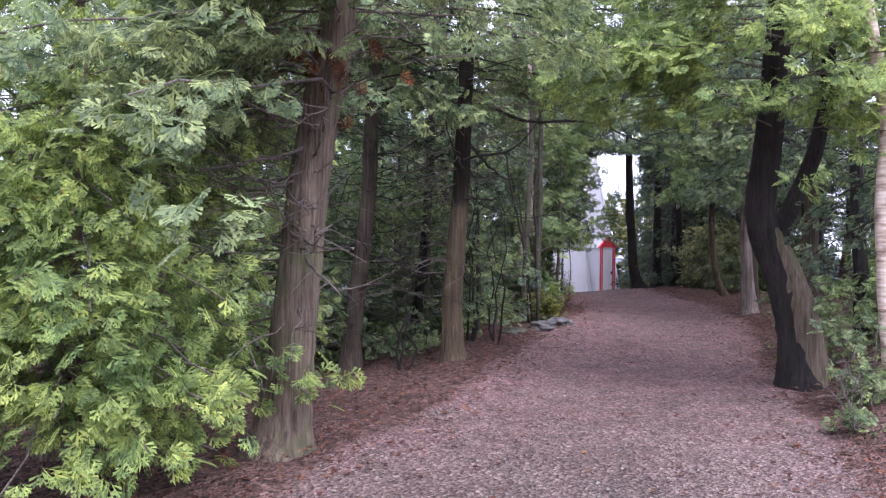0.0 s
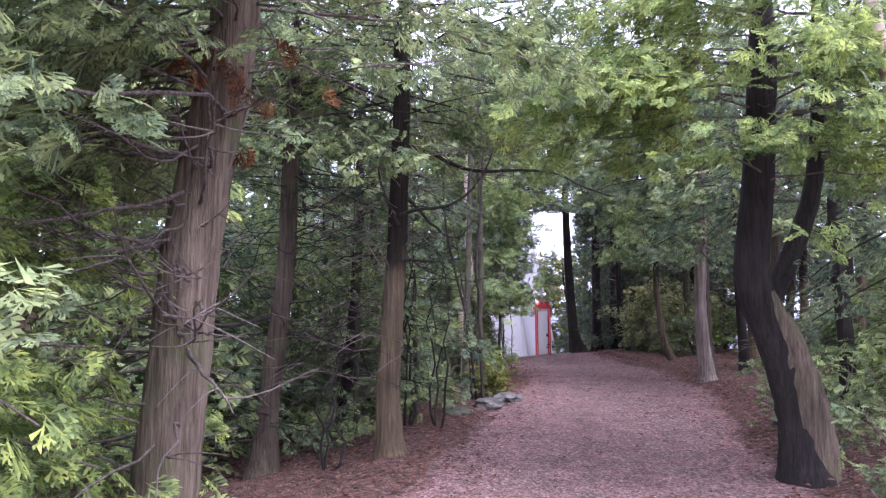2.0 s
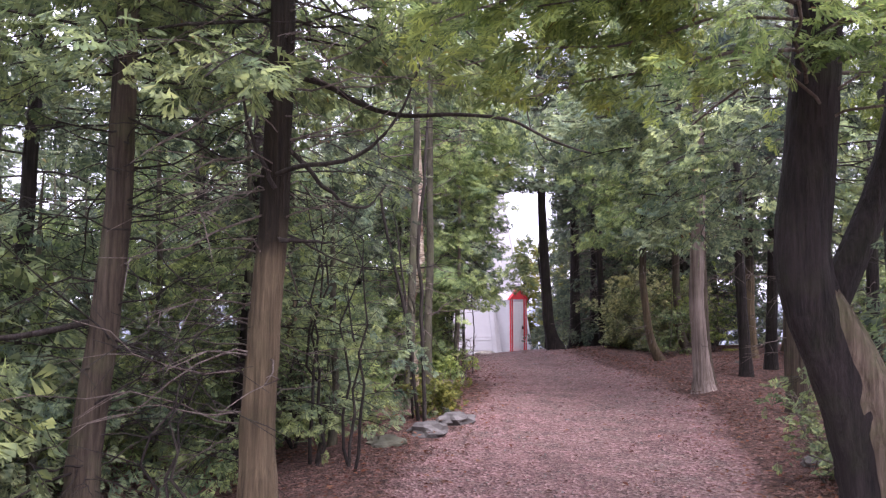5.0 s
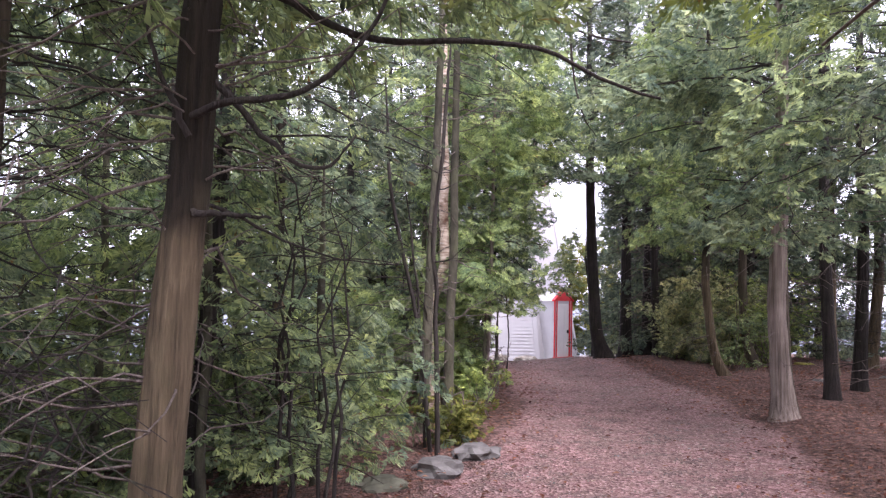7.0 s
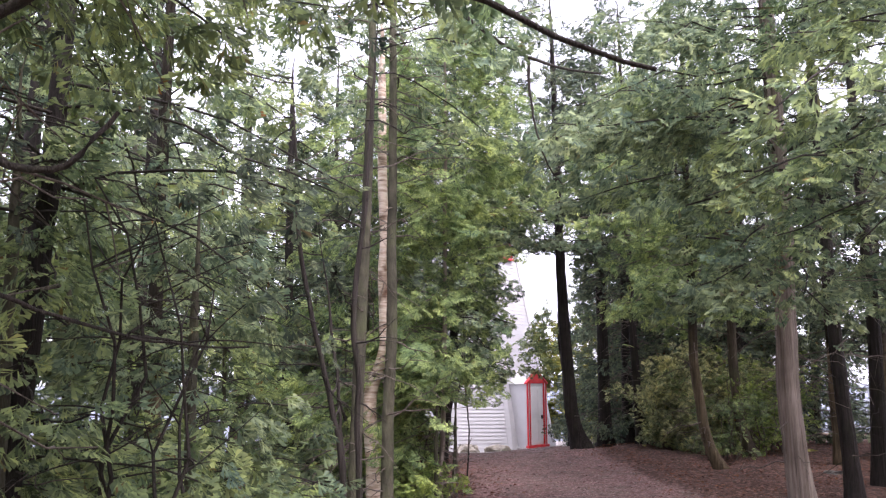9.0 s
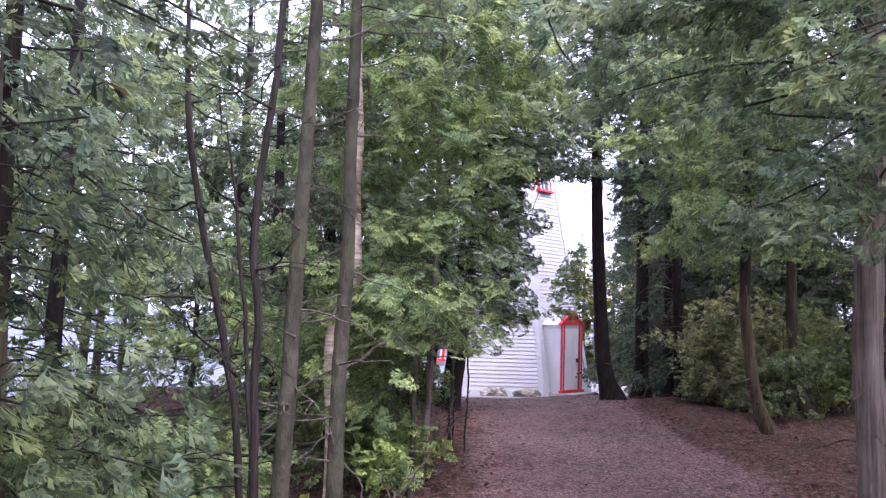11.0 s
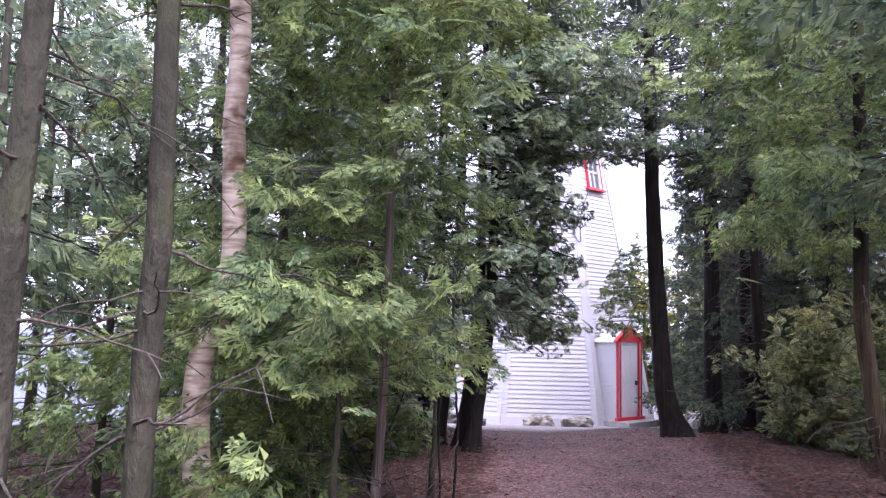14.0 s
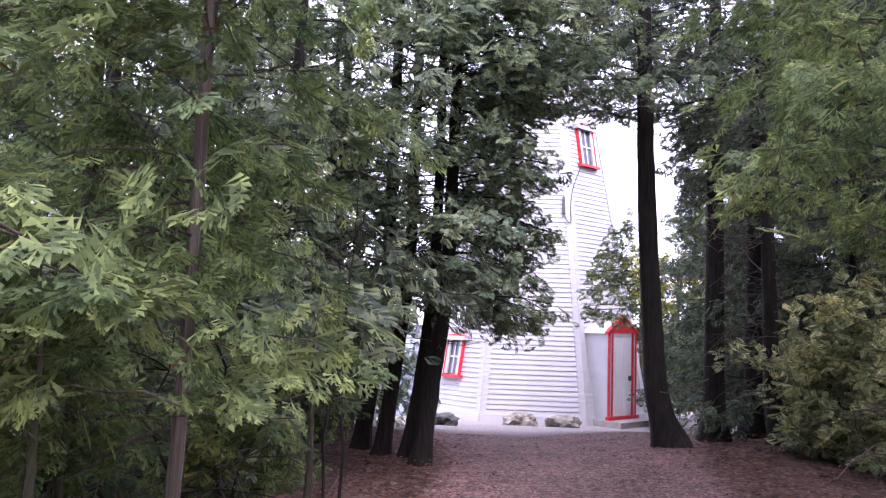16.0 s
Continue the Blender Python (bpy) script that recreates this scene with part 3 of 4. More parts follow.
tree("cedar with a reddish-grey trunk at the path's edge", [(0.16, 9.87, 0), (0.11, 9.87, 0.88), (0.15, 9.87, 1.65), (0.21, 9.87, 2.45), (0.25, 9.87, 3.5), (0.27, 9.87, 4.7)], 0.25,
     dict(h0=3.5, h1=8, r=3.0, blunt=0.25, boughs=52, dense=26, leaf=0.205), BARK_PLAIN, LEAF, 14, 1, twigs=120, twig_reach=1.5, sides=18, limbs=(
         ([(0.23, 9.97, 3.54), (0.53, 10.27, 3.59), (0.84, 10.27, 3.36), (1.13, 10.27, 3.30), (1.47, 10.27, 3.35), (1.83, 10.27, 3.31), (2.02, 10.27, 3.36), (2.25, 10.27, 3.16), (2.44, 10.27, 3.11), (2.70, 10.27, 3.05)], 0.028),
         ([(0.20, 9.82, 2.78), (0.42, 9.67, 2.82), (0.68, 9.67, 2.85), (0.94, 9.67, 2.94), (1.09, 9.67, 3.17), (1.24, 9.67, 3.55)], 0.022),
         ([(0.23, 9.87, 3.05), (0.42, 9.87, 2.87), (0.55, 9.87, 2.69), (0.73, 9.87, 2.56), (0.87, 9.87, 2.53), (0.95, 9.87, 2.63), (0.99, 9.87, 2.72)], 0.022),
         ([(0.23, 9.77, 2.67), (0.10, 9.77, 2.88), (0.03, 9.77, 3.13), (-0.07, 9.77, 3.55)], 0.018),
         ([(0.26, 9.77, 2.31), (0.51, 9.72, 2.29), (0.64, 9.67, 2.27)], 0.02),
         ([(0.20, 9.97, 2.41), (0.55, 10.57, 2.19), (0.96, 10.77, 2.06), (1.23, 10.77, 2.07)], 0.012)))
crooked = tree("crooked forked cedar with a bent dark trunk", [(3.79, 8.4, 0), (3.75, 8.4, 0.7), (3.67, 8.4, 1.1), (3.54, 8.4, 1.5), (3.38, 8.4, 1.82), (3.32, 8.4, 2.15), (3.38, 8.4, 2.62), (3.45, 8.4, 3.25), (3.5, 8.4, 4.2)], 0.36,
     dict(h0=2.5, h1=7.5, r=2.6, blunt=0.35, boughs=60, dense=32, leaf=0.2, sector=(150, 330)), BARK_DARK_SHADED, LEAF_BRIGHT, 15, 0, twigs=26,
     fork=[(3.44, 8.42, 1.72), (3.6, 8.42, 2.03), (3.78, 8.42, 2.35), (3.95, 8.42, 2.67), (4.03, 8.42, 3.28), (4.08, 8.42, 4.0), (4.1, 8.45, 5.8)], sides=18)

rng = np.random.default_rng(4)
strip = smooth_line([(3.87, 8.34, 0.3), (3.83, 8.3, 0.75), (3.75, 8.3, 1.12), (3.62, 8.3, 1.5), (3.48, 8.31, 1.8), (3.42, 8.36, 1.92)], 18)
v, f = tubes([(strip - np.array(crooked.location), np.linspace(0.17, 0.09, 18))], 22, 0.06, rng)
child("bare_wood", mesh_from("bare_wood", v, f, BARK, True), crooked, "streaked pale wood where the bark is gone")
# cedars along the middle of the path
BIRCH_LINE = [(1.73, 16.6, 0), (1.71, 16.6, 1.0), (1.66, 16.6, 1.55), (1.66, 16.6, 1.92), (1.71, 16.6, 2.08), (1.81, 16.6, 2.22), (1.83, 16.6, 2.66), (1.78, 16.6, 3.2), (1.82, 16.6, 3.6), (1.78, 16.6, 4.2), (1.75, 16.6, 6.5)]
OLIVE_LINE = [(1.52, 15.0, 0), (1.55, 15.0, 1.3), (1.58, 15.0, 2.15), (1.62, 15.0, 3.0), (1.63, 15.0, 3.6), (1.66, 15.0, 5)]
SLIM_LINE = [(1.84, 15.52, 0), (1.86, 15.52, 1.8), (1.89, 15.52, 2.4), (1.88, 15.52, 3.2), (1.88, 15.52, 4.5)]
tree("cedar with a split pale trunk stripped of its bark", [(6.13, 15.85, 0), (6.05, 15.85, 1.28), (6.02, 15.85, 1.95), (6.05, 15.85, 2.63), (6.1, 15.85, 3.7), (6.1, 15.85, 5)], 0.25,
     dict(h0=2.5, h1=8, r=3.0, boughs=64, dense=30, leaf=0.205, sector=(150, 300)), BARK_PALE, LEAF_COOL, 16, 1, twigs=14, flare=1.7, sides=18)
tree("dark brown cedar close behind a stripped trunk", [(6.5, 16.5, 0), (6.42, 16.5, 1.2), (6.4, 16.5, 2.5), (6.4, 16.5, 4)], 0.2,
     dict(h0=3.0, h1=8, r=2.0, boughs=24, dense=24, leaf=0.2), BARK_BROWN, LEAF_COOL, 81, 1, twigs=14)
tree("cedar with two-toned brown bark in leaf litter", [(6.3, 13.5, 0), (6.22, 13.5, 1.2), (6.24, 13.5, 2.5), (6.3, 13.5, 4)], 0.28,
     dict(h0=2.6, h1=8, r=2.4, boughs=40, dense=26, leaf=0.2, sector=(120, 300)), BARK_BROWN, LEAF, 82, 1, twigs=22, flare=1.5)
tree("thin brown cedar leaning over red litter", [(8.72, 22.2, 0), (8.45, 22.2, 1.1), (8.35, 22.2, 2.4), (8.4, 22.2, 4)], 0.2,
     dict(h0=2.6, h1=8, r=2.0, boughs=36, dense=24, leaf=0.2, sector=(140, 300)), BARK_BROWN, LEAF, 83, 1, twigs=30)
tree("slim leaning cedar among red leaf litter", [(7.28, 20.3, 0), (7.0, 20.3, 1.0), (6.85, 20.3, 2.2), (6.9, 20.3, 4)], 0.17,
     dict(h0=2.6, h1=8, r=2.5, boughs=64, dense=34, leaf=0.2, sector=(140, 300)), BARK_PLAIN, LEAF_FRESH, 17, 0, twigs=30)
tree("bare birch with peeling pinkish white bark", BIRCH_LINE, 0.16,
     None, BIRCH, None, 18, 1, "birch_tree", twigs=18, twig_reach=0.8, flare=1.2, lump=0.03)
tree("straight young cedar with knotty olive bark", OLIVE_LINE, 0.125,
     dict(h0=4.2, h1=8, r=1.5, boughs=14, dense=20, leaf=0.2), BARK_GREEN, LEAF_COOL, 19, 1, twigs=40, twig_reach=1.2, flare=1.2)
tree("slender cedar beside a birch, ringed with bare twigs", SLIM_LINE, 0.125,
     dict(h0=4.0, h1=9, r=1.4, boughs=14, dense=20, leaf=0.2), BARK_GREEN, LEAF_COOL, 20, 1, twigs=44, twig_reach=0.9, flare=1.2, limbs=(
         ([(1.8, 16.1, 6.4), (2.0, 15.5, 6.0), (2.38, 15.0, 5.7), (2.71, 15.0, 5.36), (3.18, 15.0, 5.11), (3.54, 15.0, 5.01), (3.9, 15.0, 5.0)], 0.035),
         ([(3.18, 15.0, 5.11), (3.2, 15.0, 4.57), (3.29, 15.0, 4.12), (3.45, 15.0, 3.9)], 0.018)))
tree("young cedar dense with drooping green sprays", [(2.5, 17.5, 0), (2.56, 17.5, 1.7), (2.58, 17.5, 3.2)], 0.065,
     dict(h0=0.9, h1=6.5, r=1.9, boughs=84, dense=40, leaf=0.2, sector=(-140, 30), skirt=True, rise=0.25, droop=0.4, bare=0.1), BARK_PALE, LEAF_FRESH, 21, 0, twigs=14, flare=1.3)
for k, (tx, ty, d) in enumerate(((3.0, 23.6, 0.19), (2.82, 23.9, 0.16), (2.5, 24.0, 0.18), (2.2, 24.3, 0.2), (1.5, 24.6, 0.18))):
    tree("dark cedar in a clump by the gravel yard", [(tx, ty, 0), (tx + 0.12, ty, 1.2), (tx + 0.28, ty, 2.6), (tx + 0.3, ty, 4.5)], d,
         dict(h0=1.9, h1=9.5, r=2.7, boughs=66, dense=30, leaf=0.19, droop=0.5, sector=(-130, 50)), BARK_DARK_SHADED, LEAF_COOL, 30 + k, 1, twigs=12, group="clump of dark cedars")
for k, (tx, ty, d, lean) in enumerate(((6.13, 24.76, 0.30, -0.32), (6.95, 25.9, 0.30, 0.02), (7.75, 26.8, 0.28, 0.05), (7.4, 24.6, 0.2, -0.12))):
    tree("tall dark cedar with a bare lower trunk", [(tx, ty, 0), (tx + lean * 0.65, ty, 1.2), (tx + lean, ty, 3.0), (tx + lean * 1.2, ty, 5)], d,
         dict(h0=3.4, h1=10.5, r=3.1, boughs=60, dense=26, leaf=0.19, droop=0.3, sector=(100, 300)), BARK_DARK_SHADED, LEAF_SHADED, 40 + k, 1, twigs=46, twig_reach=1.3, flare=1.8, group="row of tall dark cedars")

tree("small cedar leaning out from behind a dark trunk", [(6.5, 27.4, 0), (6.45, 27.4, 1.8), (6.3, 27.4, 3.0)], 0.07,
     dict(h0=1.9, h1=3.6, r=1.0, boughs=18, dense=26, leaf=0.19, sector=(130, 260), skirt=True, free=True, rise=0.3), BARK_DARK_SHADED, LEAF, 60, 1, twigs=0)
for k, (tx, ty, hh) in enumerate(((2.4, 16.75, 1.7), (2.1, 17.5, 1.6), (2.8, 18.7, 1.5), (0.55, 16.2, 0.9))):
    tree("low bright green cedar at the path's edge", [(tx, ty, 0), (tx, ty, hh * 0.5), (tx, ty, hh)], 0.05,
         dict(h0=0.25, h1=hh + 0.1, r=0.75, boughs=30, dense=32, leaf=0.205, skirt=True, bare=0.1), BARK_GREEN, LEAF_FRESH, 960 + k, 0, twigs=0, group="low cedars at the edge")
# Cedars of 9 m and over: height added to keep sun off the tower.
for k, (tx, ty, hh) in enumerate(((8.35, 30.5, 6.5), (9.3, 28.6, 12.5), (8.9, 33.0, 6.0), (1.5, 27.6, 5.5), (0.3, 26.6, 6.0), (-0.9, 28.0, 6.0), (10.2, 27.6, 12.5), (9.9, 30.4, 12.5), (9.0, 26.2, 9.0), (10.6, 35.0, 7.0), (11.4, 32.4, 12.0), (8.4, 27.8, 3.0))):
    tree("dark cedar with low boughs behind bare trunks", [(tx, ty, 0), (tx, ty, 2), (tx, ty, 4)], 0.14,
         dict(h0=0.4, h1=hh, r=(1.15 if tx < 8.5 else 1.6 if hh < 9 else 2.3), blunt=0.4, boughs=(46 if tx < 8.5 else 78 if hh < 9 else 84), dense=24, leaf=0.22, skirt=True, free=True), BARK_DARK_SHADED, LEAF_SHADED, 67 + k, 2, twigs=0, near=False)
tree("pale peeling birch trunk at the wood's edge", [(4.12, 7.2, 0), (4.0, 7.2, 1.3), (3.95, 7.2, 2.1), (4.0, 7.2, 2.9), (3.9, 7.2, 3.4), (3.78, 7.2, 4.0), (3.65, 7.2, 5.5)], 0.15,
     None, BIRCH, None, 61, 1, "birch_tree", twigs=10, twig_reach=0.7, flare=1.2, lump=0.03)
tree("spreading cedar with feathery yellow-green sprays", [(1.55, 18.5, 0), (1.6, 18.5, 2), (1.6, 18.5, 4)], 0.09,
     dict(h0=0.7, h1=7, r=1.7, boughs=62, dense=34, leaf=0.2, sector=(-130, 20), skirt=True), BARK_GREEN, LEAF_FRESH, 62, 0, twigs=12)
tree("dark leaning stem with bare twigs", [(1.65, 13.7, 0), (1.6, 13.7, 1.4), (1.58, 13.7, 1.74), (1.6, 13.7, 2.03), (1.54, 13.7, 2.32), (1.54, 13.7, 2.72), (1.62, 13.7, 3.4), (1.7, 13.7, 5)], 0.05,
     None, TWIG_DARK, None, 63, 1, "sapling", twigs=14, twig_reach=0.7, flare=1.1, sides=8, twig_mat=TWIG_DARK)
tree("dark leaning stem with bare twigs", [(1.6, 13.9, 0), (1.48, 13.9, 1.48), (1.39, 13.9, 1.84), (1.31, 13.9, 2.17), (1.19, 13.9, 2.65), (1.11, 13.9, 3.04), (1.0, 13.9, 4.5)], 0.045,
     None, TWIG_DARK, None, 64, 1, "sapling", twigs=14, twig_reach=0.7, flare=1.1, sides=8, twig_mat=TWIG_DARK)
tree("dark leaning stem with bare twigs", [(1.55, 14.2, 0), (1.49, 14.2, 1.29), (1.43, 14.2, 1.8), (1.41, 14.2, 2.09), (1.36, 14.2, 2.37), (1.2, 14.2, 3.4)], 0.03,
     None, TWIG_DARK, None, 65, 1, "sapling", twigs=12, twig_reach=0.6, flare=1.1, sides=8, twig_mat=TWIG_DARK)

for k, (tx, ty, lean) in enumerate(((2.98, 18.7, -0.05), (2.83, 19.0, 0.08))):
    tree("thin dark stem standing bare before a white wall", [(tx, ty, 0), (tx + 0.4 * lean, ty, 0.8), (tx - 0.3 * lean, ty, 1.4), (tx + lean, ty, 2.1), (tx + 1.4 * lean, ty, 3.0)], 0.022,
         None, TWIG_DARK, None, 90 + k, 1, "sapling", twigs=8, twig_reach=0.5, flare=1.1, sides=7, twig_mat=TWIG_DARK, group="saplings along the path")

# named cedars deeper in the wood, on both sides
WOODS = (
    (-3.2, 9.2, 0.2, 1.6), (-2.4, 11.8, 0.18, 2.6), (-0.45, 12.6, 0.16, 2.2), (0.1, 14.2, 0.14, 2.0), (-1.3, 14.4, 0.2, 2.4),
    (-3.6, 13.2, 0.24, 1.8), (-5.6, 10.6, 0.26, 1.2), (-1.0, 17.2, 0.18, 2.4),
    (0.3, 21.6, 0.2, 1.6), (-0.9, 24.2, 0.22, 2.2),
    (-3.0, 18.8, 0.16, 1.0), (-4.2, 16.2, 0.18, 1.2), (-6.0, 15.0, 0.18, 0.8), (0.9, 22.6, 0.16, 0.9), (1.7, 21.3, 0.14, 0.9), (1.1, 27.2, 0.16, 0.6), (0.0, 26.2, 0.16, 0.8),
    
    (5.6, 10.6, 0.2, 2.6), (8.2, 14.6, 0.22, 2.6), (5.4, 7.6, 0.18, 1.8), (7.6, 9.4, 0.24, 1.6),
    (9.6, 12.0, 0.26, 1.6), (7.55, 17.3, 0.2, 2.9), (8.6, 18.4, 0.22, 2.8), (9.4, 20.6, 0.22, 2.8), (10.4, 16.4, 0.26, 2.4),
    (9.3, 24.0, 0.24, 2.0), (11.2, 22.4, 0.26, 1.8), (12.4, 18.8, 0.28, 1.6), (12.0, 13.6, 0.28, 1.2),
    (10.6, 26.4, 0.26, 1.2), (9.9, 24.6, 0.24, 0.9), (11.4, 30.4, 0.26, 0.6), (10.6, 20.4, 0.24, 2.6), (8.9, 15.8, 0.22, 3.0), (12.8, 27.6, 0.28, 1.0), (14.6, 23.4, 0.28, 1.0), (15.2, 18.0, 0.28, 1.0), (14.4, 12.4, 0.28, 0.8),
    (10.2, 9.2, 0.26, 1.0), (13.2, 30.6, 0.28, 0.8), (9.6, 29.4, 0.22, 1.2), (16.2, 27.4, 0.28, 0.8), (9.4, 31.6, 0.24, 0.4), (10.8, 33.0, 0.24, 0.4), (12.6, 34.0, 0.24, 0.4),
)
for k, (tx, ty, d, h0) in enumerate(WOODS):
    r = np.random.default_rng(200 + k)
    lean = r.normal(0, 0.12, 2)
    far = ty > 17 or abs(tx - 2.5) > 6.5
    # Far right of the wood: foliage with shade painted into its colour.
    tree("cedar with a dark trunk among the crowded wood", [(tx, ty, 0), (tx + lean[0], ty + lean[1], 2.5), (tx + 1.4 * lean[0], ty + 1.4 * lean[1], 5)], d,
         dict(h0=h0, h1=float(r.uniform(7.0, 9.5)), r=float(r.uniform(1.6, 2.4)), blunt=0.4 if tx > 6 and ty > 19 else 0.6, boughs=(24 if tx > 3 and ty < 19 else 36 if tx > 3 or ty < 12 else 46 if tx > 6.2 - 0.3 * ty else 30), dense=26 if tx > 6.2 - 0.3 * ty else 20, leaf=0.23 if far else 0.175, droop=0.45),
         BARK_DARK_SHADED if k % 3 else BARK_PLAIN, (LEAF_SHADED if tx > 6.5 and ty > 20 else (LEAF, LEAF_COOL, LEAF_SHADED)[k % 3]), 300 + k, 2 if far else 1, twigs=26, twig_reach=1.3, sides=9, group="cedars of the wood", twig_mat=TWIG_DARK if k % 2 else TWIG, near=False)

# thin cedars along the shore, bare below so that the lake shows
for k, (tx, ty, h0) in enumerate(((-2.3, 20.8, 2.5), (-4.4, 18.8, 2.4), (-3.8, 25.0, 2.6), (-6.4, 16.2, 2.2), (-1.6, 27.0, 2.4), (-6.6, 21.4, 2.6), (-8.4, 13.4, 2.0), (-2.9, 16.8, 2.8), (-4.6, 28.4, 2.6), (-5.2, 14.0, 2.4), (-3.0, 23.0, 3.3))):
    r = np.random.default_rng(1200 + k)
    tree("thin cedar by the shore with hazy grey-green sprays", [(tx, ty, 0), (tx + 0.1, ty, 2.5), (tx + 0.05, ty, 5)], 0.15,
         dict(h0=h0 - 0.7, h1=float(r.uniform(7.5, 9.5)), r=2.2, boughs=54, dense=22, leaf=0.25, droop=0.35), BARK_GREEN, LEAF_COOL, 1220 + k, 2, twigs=20, twig_reach=1.3, sides=8, group="cedars along the shore", near=False)

# young cedars that fill the wood between the trunks
YOUNG = (
    (-0.25, 12.2, 3.4), (0.55, 13.0, 2.8), (-1.3, 12.9, 3.6), (0.25, 15.2, 1.3), (-1.6, 15.2, 1.8), (-3.0, 11.2, 3.4), (-3.6, 15.0, 2.2), (-1.9, 11.2, 2.6), (-0.6, 14.0, 3.0),
    (-2.6, 10.2, 3.0), (-4.4, 12.0, 3.4), (-2.2, 13.4, 2.8), (-0.9, 15.6, 1.5), (1.3, 19.4, 2.0),
    (-0.6, 20.2, 3.0), (0.6, 23.2, 3.0), (-0.6, 22.4, 3.0), (1.0, 25.8, 2.6), (-7.6, 9.6, 3.6), (-5.0, 8.4, 3.2),
    (6.6, 10.4, 2.6), (8.4, 11.6, 3.2), (10.6, 14.2, 3.4), (11.6, 16.6, 3.4), (12.0, 20.4, 3.4), (10.4, 24.4, 3.0), (11.6, 25.2, 3.2), (13.6, 21.8, 3.6), (13.4, 15.8, 3.6),
    (9.4, 27.2, 2.8), (8.9, 29.6, 3.2), (11.4, 28.8, 3.4), (10.0, 26.0, 2.4), (9.0, 9.8, 3.0), (12.0, 11.0, 3.4), (14.6, 26.0, 3.6), (10.9, 18.6, 2.2),
    (1.9, 28.6, 2.8), (0.9, 29.2, 3.0), (-0.4, 30.0, 3.2), (-3.4, 15.8, 3.4), (-4.8, 17.0, 3.6), (-5.8, 13.4, 3.4),
)
for k, (tx, ty, hh) in enumerate(YOUNG):
    # Deep right side again takes the foliage coloured as if in shade.
    tree("young cedar filling the gaps under taller trees", [(tx, ty, 0), (tx + 0.05, ty, hh * 0.5), (tx, ty, hh)], 0.08,
         dict(h0=0.25, h1=hh, r=1.5, boughs=(36 if tx > 3 or ty < 13 or tx > 6.2 - 0.3 * ty else 28), dense=26, leaf=0.17 if -2 < tx < 6 and ty < 19 else 0.22, skirt=True, bare=0.1), BARK_GREEN, (LEAF_SHADED if tx > 6.5 and ty > 20 else (LEAF, LEAF_COOL, LEAF_FRESH)[k % 3]), 800 + k, 1 if -2 < tx < 6 and ty < 19 else 2, twigs=0, sides=8, group="young cedars", near=False)

# small trees behind the lighthouse
for k, (tx, ty, hh) in enumerate(((8.8, 41.0, 5.4), (11.8, 42.5, 6.0), (10.2, 42.0, 5.6))):
    tree("small yellow-green tree behind the lighthouse", [(tx, ty, 0), (tx, ty, 2), (tx, ty, 4)], 0.16,
         dict(h0=0.6, h1=hh, r=1.6, boughs=60, dense=16, leaf=0.4, skirt=True), BARK_GREEN, LEAF_OLIVE, 500 + k, 2, "small_tree", twigs=0, group="small trees by the shore", near=False)


# ---- saplings and shrubs ----
def sapling(label, x, y, height, seed, leaves=20, mat=None, leaf=None, stems=3, spread=0.35, size=0.14, name="sapling"):
    rng = np.random.default_rng(seed)
    g = float(ground_z(x, y))
    base = empty(name, x, y, g)
    strands, tips = [], []
    for s in range(stems):
        a = rng.uniform(0, 2 * np.pi)
        top = np.array([math.cos(a) * spread * rng.uniform(0.3, 1), math.sin(a) * spread * rng.uniform(0.3, 1), height * rng.uniform(0.7, 1.0)])
        n = 9
        q = np.linspace(0, 1, n)[:, None]
        line = np.array([rng.normal(0, 0.06), rng.normal(0, 0.06), -0.05]) * (1 - q) + top * q
        line[1:] += np.cumsum(rng.normal(0, 0.036 * height, (n - 1, 3)) * (1, 1, 0.3), 0)
        strands.append([(line, np.linspace(0.009 + 0.004 * height, 0.004, n))])
        for b in range(int(3 + height * 3)):
            k = rng.integers(2, n)
            az = rng.uniform(0, 2 * np.pi)
            sub = bough_curve(line[k], az, rng.uniform(0.15, 0.45) * min(1.5, height), rng.uniform(0.0, 0.7), rng.uniform(-0.2, 0.5), 5)
            strands[-1].append((sub, np.linspace(0.006, 0.0025, 5)))
            tips.append(sub)
    for bunch in strands:
        v, f = tubes(bunch[:1], 5)
        stem = child("stem", mesh_from("stem", v, f, mat or TWIG_DARK, True), base)
        for one in bunch[1:]:
            v, f = tubes([one], 3)
            child("twig", mesh_from("twig", v, f, mat or TWIG_DARK, True), stem)
    if leaves:
        P = np.concatenate([t[rng.integers(1, 5, leaves)] for t in tips])
        m = len(P)
        P = P + rng.normal(0, 0.06, (m, 3))
        U = rng.normal(0, 1, (m, 3)) * (1, 1, 0.5)
        N = rng.normal(0, 0.5, (m, 3)) + (0, 0, 0.8)
        off = np.array([x, y, g])
        ok = ~blocked(P + off) & (P[:, 2] > 0.03)
        if ok.any():
            v, f = sprays(P[ok], U[ok], N[ok], rng.uniform(0.6, 1.2, m)[ok] * size, 1 if y < 17 else 2)
            child("leaves", mesh_from("leaves", v, f, leaf or LEAF), base)
    return tagged(base, label, "sapling" if name == "sapling" else "shrub")


